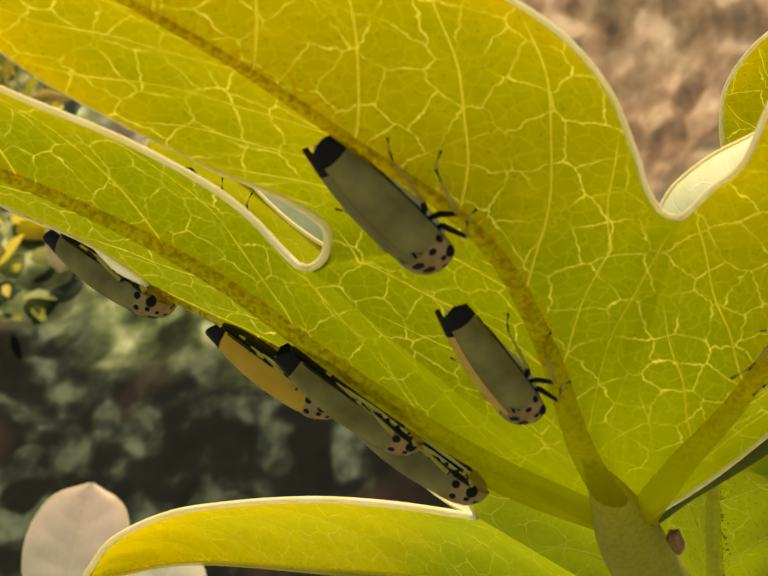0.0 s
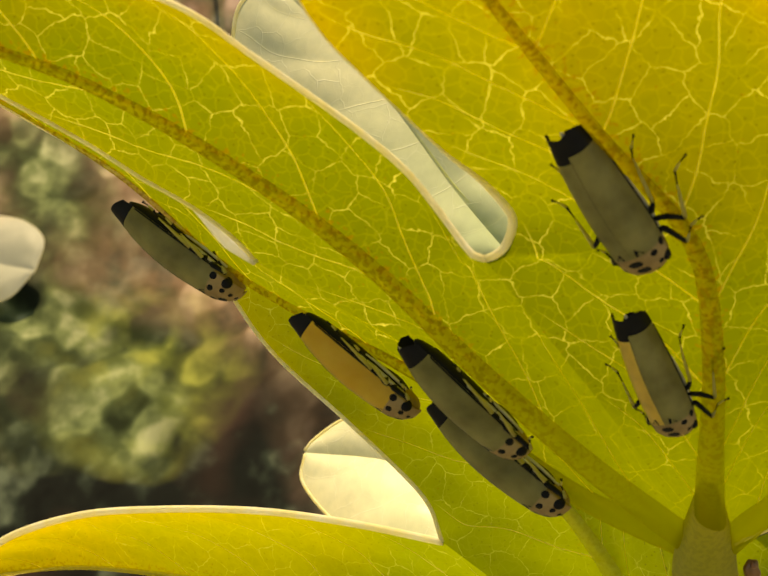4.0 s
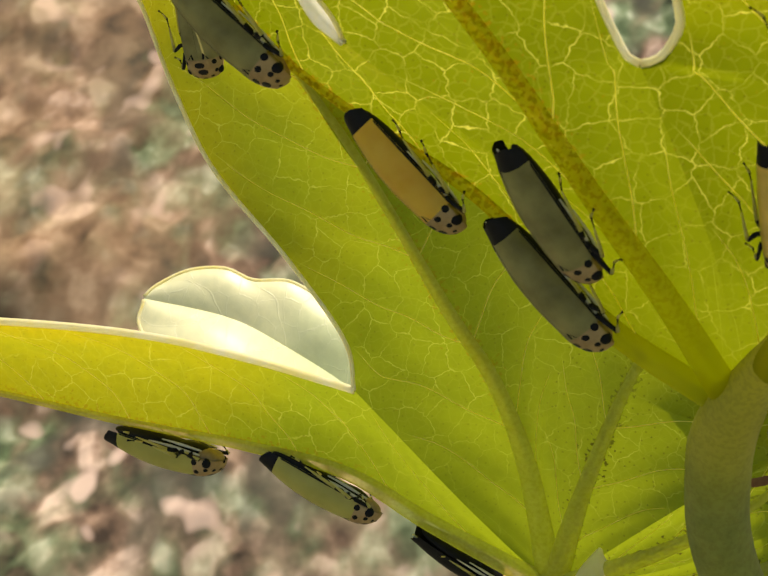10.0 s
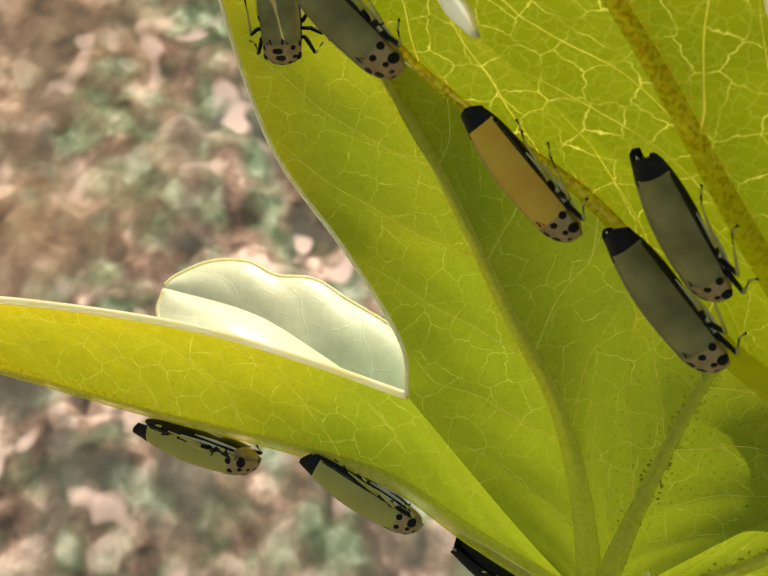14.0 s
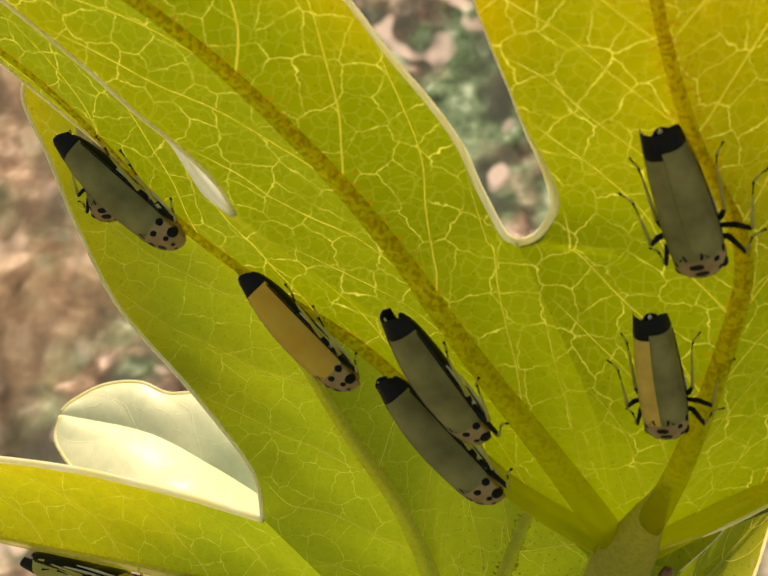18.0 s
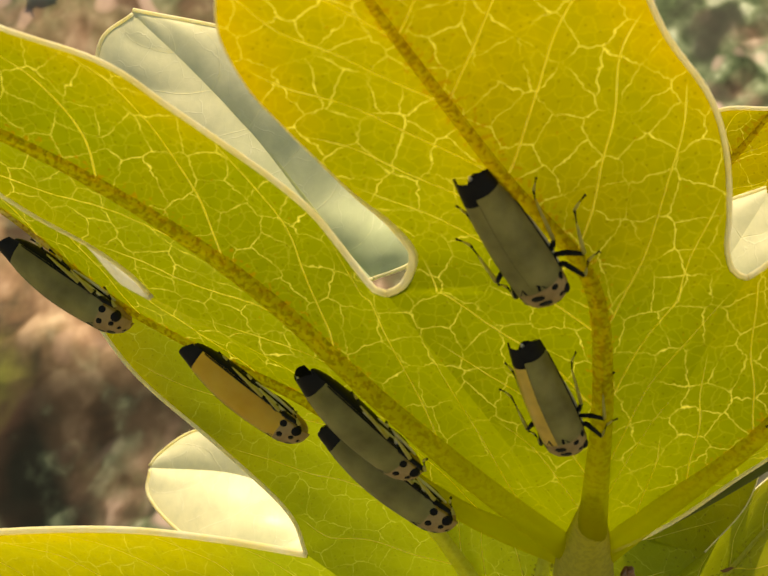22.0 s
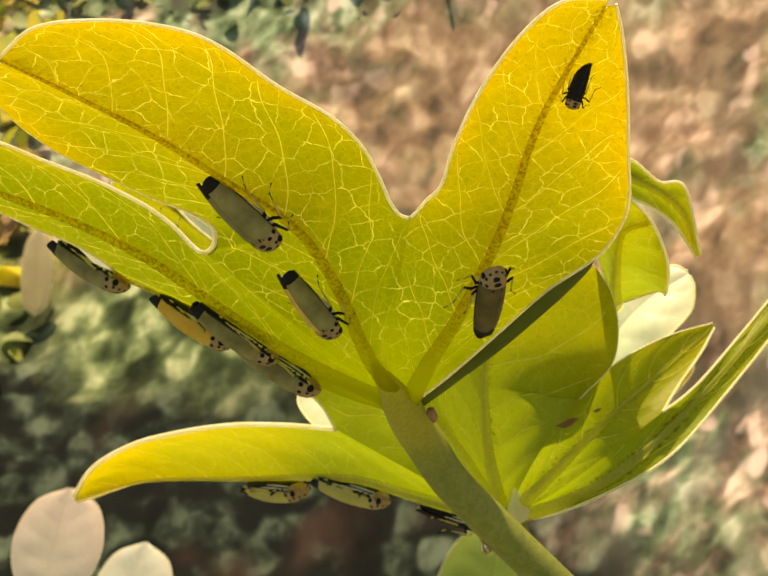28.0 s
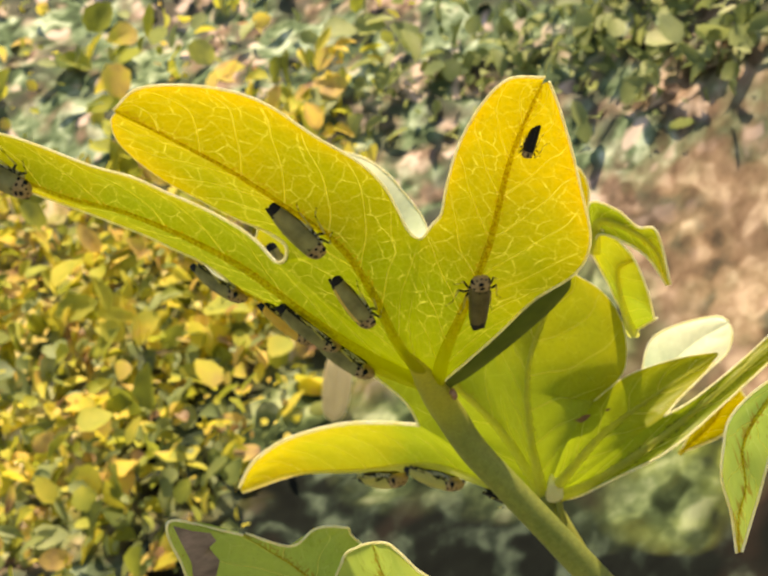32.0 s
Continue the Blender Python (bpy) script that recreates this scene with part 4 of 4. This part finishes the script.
GREY = "grey leafhopper with black wing tips, "
leafhopper((-6.9, -25.4, 49.6), (-2.0, -22.6, 36.9), (-0.20, -0.92, -0.30), "grey", GREY + "clinging beside a rib")
leafhopper((-5.2, -16.4, 31.7), (-2.5, -14.2, 19.7), (-0.25, -0.90, -0.30), "golden", "grey leafhopper near the joint, sun on one wing painted as gold")
leafhopper((-26, -5.6, 26.6), (-17.4, -4.2, 14.3), (-0.82, -0.38, -0.46), "grey", GREY + "overlapping another one", 0.9)
leafhopper((-26.2, 2.7, 17.4), (-15.3, 0.6, 6.2), (-0.78, -0.42, -0.50), "grey", GREY + "half hidden under its neighbour", 0.9)
leafhopper((-38.9, 9.6, 24.5), (-28.4, 6.2, 14.6), (-0.80, -0.36, -0.55), "orange", "orange leafhopper with black wing tips on the folded lobe", 0.9)
leafhopper((-56.4, 18.8, 34.3), (-44.6, 13.6, 25.5), (-0.76, -0.38, -0.56), "grey", GREY + "on the folded lobe", 0.9)
leafhopper((16.2, -10.4, 13.6), (22.5, -14.4, 23.8), (0.48, -0.80, -0.38), "brown", "brownish grey leafhopper with black wing tips, head up on a rib")
# seen as a silhouette against the light, which black wings stand in for
leafhopper((44.2, -15.6, 48), (40.5, -17.6, 42.8), (0.2, -0.9, -0.4), "dark", "small leafhopper near a lobe's tip, painted black as a silhouette")
leafhopper((-67.7, 70, -35.2), (-53.2, 62.8, -35.6), (-0.30, -0.14, -0.94), "straw", "straw-coloured leafhopper under the rib of the hanging leaf", 0.9)
leafhopper((-48.4, 57.6, -31.4), (-34.4, 53.2, -37.0), (-0.45, -0.34, -0.83), "straw", "straw-coloured leafhopper clinging under the hanging leaf", 0.9)
leafhopper((-57, 52, 29), (-54.5, 51.5, 15.6), (-0.25, -0.95, 0.0), "grey", GREY + "head down on the hanging leaf")
leafhopper((-30, 55, -38.5), (-18, 54, -45), (-0.1, 0.2, -1.0), "dark", "dark leafhopper seen from below on the rib")
leafhopper((-74, -15, 74), (-61.5, -16.5, 64), (-0.2, -0.92, -0.35), "grey", GREY + "far out on the long lobe")

# the small brown gall in the fork, and the bud on the stalk behind
GALL = tissue("brown_gall", (0.10, 0.028, 0.012), (0.30, 0.13, 0.05), 900, 0.3, 0.0, 0.5)
SCAR = tissue("leaf_scar", (0.42, 0.20, 0.09), (0.24, 0.09, 0.04), 700, 0.5, 0.3)
gall = thing("gall", "shiny brown pellet stuck in the fork of the stalk", "gall", m=Matrix.Translation(mm((0.6, 0.5, -0.8))))
part("gall_body", mesh_of("gall_body", *ellipsoid((0, 0, 0), (0.75, 0.65, 1.2), 18, 12, lambda p: [c * (1 + 0.28 * noise.noise(Vector(p) * 1.6)) for c in p]), [GALL]), gall)
part("gall_cap", mesh_of("gall_cap", *ellipsoid((0.2, -0.35, 0.75), (0.36, 0.34, 0.36)), [GALL]), gall)
BUD = tissue("bud_scale", (1.0, 0.97, 0.82), (0.92, 0.88, 0.62), 900, 0.4, 0.85)
bud = thing("bud", "small pale yellow bud beside the stalk", "bud", m=Matrix.Translation(mm((-9.7, 47.5, -40.2))))
bv, bf = ellipsoid((0, 0, 0), (2.0, 1.9, 3.0), shape=lambda p: [p[0] * (1 - 0.20 * p[2]) + 0.22 * p[2], p[1] * (1 - 0.20 * p[2]), p[2] * (1.3 if p[2] > 0 else 0.9)])
part("bud_scale", mesh_of("bud_scale", bv, bf, [BUD]), bud)
v, f = tube([Vector((0, 0, -0.0015)), Vector((-0.0008, 0.0005, -0.005)), Vector((-0.0012, 0.0009, -0.011))], [0.0009, 0.0008, 0.0009], 8)
part("bud_stalk", mesh_of("bud_stalk", v, f, [STEM]), bud)

# the drop of water under the fork of the hanging leaf
WATER, nt, bsdf = material("water")
bsdf.inputs["Transmission Weight"].default_value, bsdf.inputs["IOR"].default_value, bsdf.inputs["Roughness"].default_value = 1.0, 1.33, 0.02
drop = thing("water_drop", "clear drop of water hanging from a reddish leaf scar", "drop", m=Matrix.Translation(mm((-12.0, 33.5, -39.4))))
part("water_bead", mesh_of("water_bead", *ellipsoid((0, 0, -0.2), (1.15, 1.1, 1.3)), [WATER]), drop)
part("leaf_scar", mesh_of("leaf_scar", *ellipsoid((0.6, 0.2, 1.9), (1.3, 0.9, 1.6), 18, 12, lambda p: [c * (1 + 0.5 * noise.noise(Vector(p) * 1.3)) for c in p]), [SCAR]), drop, "reddish brown leaf scar")

# ---- ground, rising to a bank behind the plant, and its undergrowth ----
rng = np.random.default_rng(7)


def height(x, y):
    d = math.hypot(x, y)
    front = min(1.0, max(0.0, (y + 0.5) / 1.1))
    rise = max(0.0, d - 0.8)
    bank = front * front * (3 - 2 * front) * (0.5 * rise if rise < 1.8 else 0.9 + 0.5 * (1 - math.exp(1.8 - rise)))
    tufts = 0.008 * noise.noise(Vector((x * 26, y * 26, 5.3))) + 0.004 * noise.noise(Vector((x * 47, y * 47, 8.8))) if 0.6 < d < 4 else 0.0
    return bank + tufts + 0.10 * noise.noise(Vector((x * 0.9, y * 0.9, 3.1))) + 0.03 * noise.noise(Vector((x * 4, y * 4, 1.7)))


def ground_colours(nt):
    """Patches of litter, moss, clay and painted thicket shade as they lie on the bank, the same for the soil and the
    leaves strewn on it.
    """
    where = nt.nodes.new("ShaderNodeTexCoord").outputs["Object"]

    def spread(shift, drawn):
        longer = node(nt, "VectorMath", {0: where, 1: (1.0, drawn, drawn)}, operation="MULTIPLY")
        return node(nt, "VectorMath", {0: longer.outputs[0], 1: (shift, shift * 0.7, 0.0)}, operation="ADD").outputs[0]

    def field(scale, shift, detail=1.0, drawn=0.72):
        return node(nt, "TexNoise", {"Vector": spread(shift, drawn), "Scale": scale, "Detail": detail}).outputs["Fac"]

    def zone(x, y, inner, outer):
        away = node(nt, "VectorMath", {0: node(nt, "VectorMath", {0: where, 1: (1, 1, 0)}, operation="MULTIPLY").outputs[0], 1: (x, y, 0)}, operation="DISTANCE")
        ragged = math_node(nt, "ADD", away.outputs["Value"], math_node(nt, "MULTIPLY_ADD", field(5.0, 3.0, 1.0, 1.0), 0.5, -0.25))
        return node(nt, "MapRange", {"Value": ragged, "From Min": inner, "From Max": outer, "To Min": 1.0, "To Max": 0.0}).outputs[0]

    def tones(scale, shift, stops, gain=2.7):
        patch = node(nt, "TexVoronoi", {"Vector": spread(shift, 0.72), "Scale": scale, "Smoothness": 0.45}, feature="SMOOTH_F1")
        own = node(nt, "SeparateXYZ", {0: patch.outputs["Color"]}).outputs[0]
        grain = math_node(nt, "MULTIPLY_ADD", math_node(nt, "SUBTRACT", field(scale, shift, 3.0), 0.5), 0.6 * gain, 0.0)
        return ramp(nt, math_node(nt, "ADD", grain, math_node(nt, "MULTIPLY_ADD", math_node(nt, "SUBTRACT", own, 0.5), 0.26 * gain, 0.5)), stops)

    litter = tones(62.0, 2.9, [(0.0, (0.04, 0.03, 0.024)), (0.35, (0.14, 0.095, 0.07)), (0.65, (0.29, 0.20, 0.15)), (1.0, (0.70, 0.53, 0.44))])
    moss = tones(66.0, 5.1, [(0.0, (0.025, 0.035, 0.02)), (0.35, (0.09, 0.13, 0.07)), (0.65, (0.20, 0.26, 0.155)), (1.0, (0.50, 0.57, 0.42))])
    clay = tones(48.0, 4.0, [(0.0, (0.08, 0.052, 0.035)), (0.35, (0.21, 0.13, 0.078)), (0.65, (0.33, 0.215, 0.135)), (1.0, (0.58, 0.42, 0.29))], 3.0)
    # deep shade under the thicket, put into the ground as near-black green and brown
    thicket_shade = tones(52.0, 3.3, [(0.0, (0.005, 0.006, 0.005)), (0.45, (0.008, 0.010, 0.008)), (0.65, (0.020, 0.028, 0.020)), (1.0, (0.085, 0.11, 0.075))])
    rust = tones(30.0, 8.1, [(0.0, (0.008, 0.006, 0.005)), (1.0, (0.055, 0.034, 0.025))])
    thicket_shade = mix_colour(nt, node(nt, "MapRange", {"Value": field(14.0, 6.0), "From Min": 0.55, "From Max": 0.68, "To Max": 0.8}).outputs[0], thicket_shade, rust)
    cover = node(nt, "MapRange", {"Value": math_node(nt, "ADD", math_node(nt, "MULTIPLY", field(7.0, 9.0), 0.4), math_node(nt, "MULTIPLY", field(30.0, 5.0, 1.5), 0.6)), "From Min": 0.40, "From Max": 0.54})
    base = mix_colour(nt, cover.outputs[0], litter, moss)
    # darker patches scattered by noise
    dark_patch = node(nt, "MapRange", {"Value": field(21.0, 12.0, 2.0), "From Min": 0.50, "From Max": 0.62, "To Min": 0.0, "To Max": 0.85})
    base = mix_colour(nt, dark_patch.outputs[0], base, (0.060, 0.062, 0.050))
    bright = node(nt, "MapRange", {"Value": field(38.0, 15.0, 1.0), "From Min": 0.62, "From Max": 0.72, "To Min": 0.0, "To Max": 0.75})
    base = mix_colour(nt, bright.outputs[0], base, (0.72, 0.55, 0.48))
    base = mix_colour(nt, math_node(nt, "MULTIPLY", zone(-0.10, 0.88, 0.05, 0.22), 0.5), base, litter)
    gold = tones(45.0, 1.7, [(0.0, (0.02, 0.02, 0.01)), (0.35, (0.14, 0.13, 0.04)), (0.55, (0.42, 0.38, 0.09)), (0.75, (0.72, 0.58, 0.20)), (1.0, (0.90, 0.76, 0.52))], 3.2)
    base = mix_colour(nt, math_node(nt, "MULTIPLY", zone(-0.90, 1.18, 0.12, 0.30), 0.8), base, gold)
    base = mix_colour(nt, math_node(nt, "MULTIPLY", zone(-0.40, 1.26, 0.12, 0.30), 0.8), base, clay)
    base = mix_colour(nt, zone(-0.62, 0.99, 0.19, 0.32), base, thicket_shade)
    base = mix_colour(nt, zone(-0.44, 0.94, 0.13, 0.23), base, thicket_shade)
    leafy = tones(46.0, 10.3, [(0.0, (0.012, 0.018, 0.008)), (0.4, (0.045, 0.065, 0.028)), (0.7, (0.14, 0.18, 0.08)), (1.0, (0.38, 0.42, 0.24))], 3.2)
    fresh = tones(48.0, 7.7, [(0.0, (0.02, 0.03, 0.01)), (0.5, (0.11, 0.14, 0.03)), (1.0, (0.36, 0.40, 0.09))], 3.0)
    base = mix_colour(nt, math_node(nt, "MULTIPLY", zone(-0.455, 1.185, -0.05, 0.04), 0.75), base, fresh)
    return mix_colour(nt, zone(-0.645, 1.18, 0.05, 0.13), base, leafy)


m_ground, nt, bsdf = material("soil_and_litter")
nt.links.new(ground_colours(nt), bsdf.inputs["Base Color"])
bsdf.inputs["Roughness"].default_value = 0.95
bsdf.inputs["Specular IOR Level"].default_value = 0.06
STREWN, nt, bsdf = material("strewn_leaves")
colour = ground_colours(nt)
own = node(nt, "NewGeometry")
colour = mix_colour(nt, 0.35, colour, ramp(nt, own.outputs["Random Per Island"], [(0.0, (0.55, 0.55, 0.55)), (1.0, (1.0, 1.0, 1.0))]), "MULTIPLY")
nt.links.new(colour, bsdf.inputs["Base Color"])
bsdf.inputs["Roughness"].default_value, bsdf.inputs["Specular IOR Level"].default_value = 0.8, 0.1
glow = node(nt, "BsdfTranslucent", {"Color": colour})
nt.links.new(node(nt, "MixShader", {0: 0.45, 1: bsdf.outputs[0], 2: glow.outputs[0]}).outputs[0], nt.nodes["Material Output"].inputs[0])
rings = [0.0, 0.3, 0.5, 0.6] + [0.68 + 0.013 * k for k in range(92)] + [1.9 + 0.03 * k for k in range(24)] + [2.65, 2.9, 3.2, 3.6, 4.1, 4.7, 5.4, 6.2, 7.2, 8.5, 10, 13, 20, 45, 140, 500, 2000]
gv, gf, turns = [], [], 600
for r in rings:
    for j in range(turns):
        w = 2 * math.pi * j / turns
        x, y = r * math.sin(w), r * math.cos(w)
        gv.append((x, y, height(x, y)))
for k in range(len(rings) - 1):
    for j in range(turns):
        i = (j + 1) % turns
        gf.append((k * turns + j, k * turns + i, (k + 1) * turns + i, (k + 1) * turns + j)[::-1])
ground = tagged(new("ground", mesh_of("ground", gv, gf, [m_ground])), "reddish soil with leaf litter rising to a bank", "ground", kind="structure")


def foliage_material(name, stops, thin=0.35, rough=0.45, own=0.55):
    m, nt, bsdf = material(name)
    geo = nt.nodes.new("ShaderNodeNewGeometry")
    tc = nt.nodes.new("ShaderNodeTexCoord")
    n1 = node(nt, "TexNoise", {"Vector": tc.outputs["Object"], "Scale": 34.0, "Detail": 3.0})
    f = math_node(nt, "MULTIPLY_ADD", geo.outputs["Random Per Island"], own, 0.5 - 0.5 * own)
    f = math_node(nt, "ADD", f, math_node(nt, "MULTIPLY_ADD", n1.outputs["Fac"], 1.7 * (1 - own), -0.85 * (1 - own)))
    col = ramp(nt, f, stops)
    nt.links.new(col, bsdf.inputs["Base Color"])
    bsdf.inputs["Roughness"].default_value = rough
    glow = node(nt, "BsdfTranslucent", {"Color": col})
    both = node(nt, "MixShader", {0: thin, 1: bsdf.outputs[0], 2: glow.outputs[0]})
    nt.links.new(both.outputs[0], nt.nodes["Material Output"].inputs[0])
    return m


def spot_of(x, y, cx, cy, r):
    return math.exp(-((x - cx) ** 2 + (y - cy) ** 2) / r**2)


def shares(x, y):
    """How likely each kind of leaf lies here: single strewn leaves, sunlit yellow, green, none."""
    west = min(1.0, max(0.0, (-0.74 - x) / 0.08))
    north = min(1.0, max(0.0, (y - 1.46) / 0.10))
    gold = west * (0.9 * spot_of(x, y, -0.90, 1.16, 0.17) + 0.5 * spot_of(x, y, -1.12, 1.6, 0.40))
    green = north * (0.4 * spot_of(x, y, -0.75, 1.65, 0.22) + 0.3 * spot_of(x, y, -0.40, 1.62, 0.20) + (0.3 if math.hypot(x, y) > 1.9 else 0.0)) + west * 0.4 * spot_of(x, y, -0.90, 1.1, 0.2)
    return np.array((0.02 * north, gold, green, 0.55))


GREENS = foliage_material("undergrowth_green", [(0.0, (0.05, 0.06, 0.03)), (0.3, (0.19, 0.24, 0.08)), (0.7, (0.40, 0.44, 0.16)), (1.0, (0.70, 0.66, 0.38))], 0.45, 0.6, 0.45)
GOLDS = foliage_material("undergrowth_yellow", [(0.0, (0.03, 0.035, 0.012)), (0.15, (0.14, 0.17, 0.03)), (0.35, (0.46, 0.48, 0.06)), (0.6, (0.82, 0.70, 0.10)), (0.72, (0.80, 0.58, 0.16)), (0.85, (0.36, 0.20, 0.11)), (1.0, (0.92, 0.78, 0.56))], 0.5, 0.7, 0.62)
KINDS = [("strewn_leaves", "single fallen leaves in green, brown and pink lying on the bank", STREWN, "litter", (0.014, 0.034), 0.006, 0.25, 0.80),
         ("yellow_undergrowth", "yellowing sunlit leaves among the ground plants", GOLDS, "undergrowth", (0.007, 0.038), 0.06, 0.65, 0.52),
         ("green_undergrowth", "low green ground plants growing in patches", GREENS, "undergrowth", (0.007, 0.034), 0.05, 0.60, 0.52)]
BLADE_SHAPE = np.array([(0, 0, 0), (0.16, 0.72, 0.03), (0.16, -0.72, 0.03), (0.45, 1.0, 0.06), (0.45, -1.0, 0.06), (0.45, 0, -0.03), (0.8, 0.62, 0.0), (0.8, -0.62, 0.0), (1.0, 0, -0.12)])
BLADE_FACES = np.array([(0, 5, 3, 1), (0, 2, 4, 5), (3, 5, 8, 6), (4, 7, 8, 5)])


def turned(ax, ay, az):
    """Turns about z, then y, then x, for many leaves at once."""
    cx, sx, cy, sy, cz, sz = np.cos(ax), np.sin(ax), np.cos(ay), np.sin(ay), np.cos(az), np.sin(az)
    one, nil = np.ones_like(ax), np.zeros_like(ax)
    rx = np.stack([one, nil, nil, nil, cx, -sx, nil, sx, cx], 1).reshape(-1, 3, 3)
    ry = np.stack([cy, nil, sy, nil, one, nil, -sy, nil, cy], 1).reshape(-1, 3, 3)
    rz = np.stack([cz, -sz, nil, sz, cz, nil, nil, nil, one], 1).reshape(-1, 3, 3)
    return rx @ ry @ rz


COUNT = 70000
far = 0.70 + 1.05 * rng.random(COUNT) ** 0.8 + np.where(rng.random(COUNT) < 0.36, 3.2 * rng.random(COUNT) ** 1.6, 0.0)
bearing = np.radians(rng.uniform(-60, 30, COUNT))
spots = np.stack([far * np.sin(bearing), far * np.cos(bearing)], 1)
odds = np.array([shares(x, y) for x, y in spots])
kinds = (np.cumsum(odds, 1) / odds.sum(1)[:, None] < rng.random(COUNT)[:, None]).sum(1)
for k, (name, label, mat, category, size, lift, tilt, wide) in enumerate(KINDS):
    at, d = spots[kinds == k], far[kinds == k]
    n = len(at)
    s = (size[0] + (size[1] - size[0]) * rng.random(n) ** 2.0) * (0.75 + 0.22 * d)
    base_z = np.array([height(x, y) for x, y in at])
    o = np.stack([at[:, 0], at[:, 1], base_z + 0.004 + rng.random(n) ** 1.5 * lift], 1)
    local = BLADE_SHAPE[None] * np.stack([np.ones(n), wide * rng.uniform(0.25, 0.9, n), rng.uniform(0.5, 2.5, n)], 1)[:, None]
    q = turned(0.45 + rng.normal(size=n) * tilt, rng.normal(size=n) * tilt, rng.uniform(-3.14, 3.14, n))
    verts = (o[:, None] + np.einsum("nij,npj->npi", q, local) * s[:, None, None]).reshape(-1, 3)
    faces = (BLADE_FACES[None] + 9 * np.arange(n)[:, None, None]).reshape(-1, 4)
    tagged(new(name, mesh_of(name, verts.tolist(), faces.tolist(), [mat])), label, category, kind="stuff")


def motions():
    """Everything but the camera keeps still."""


motions()
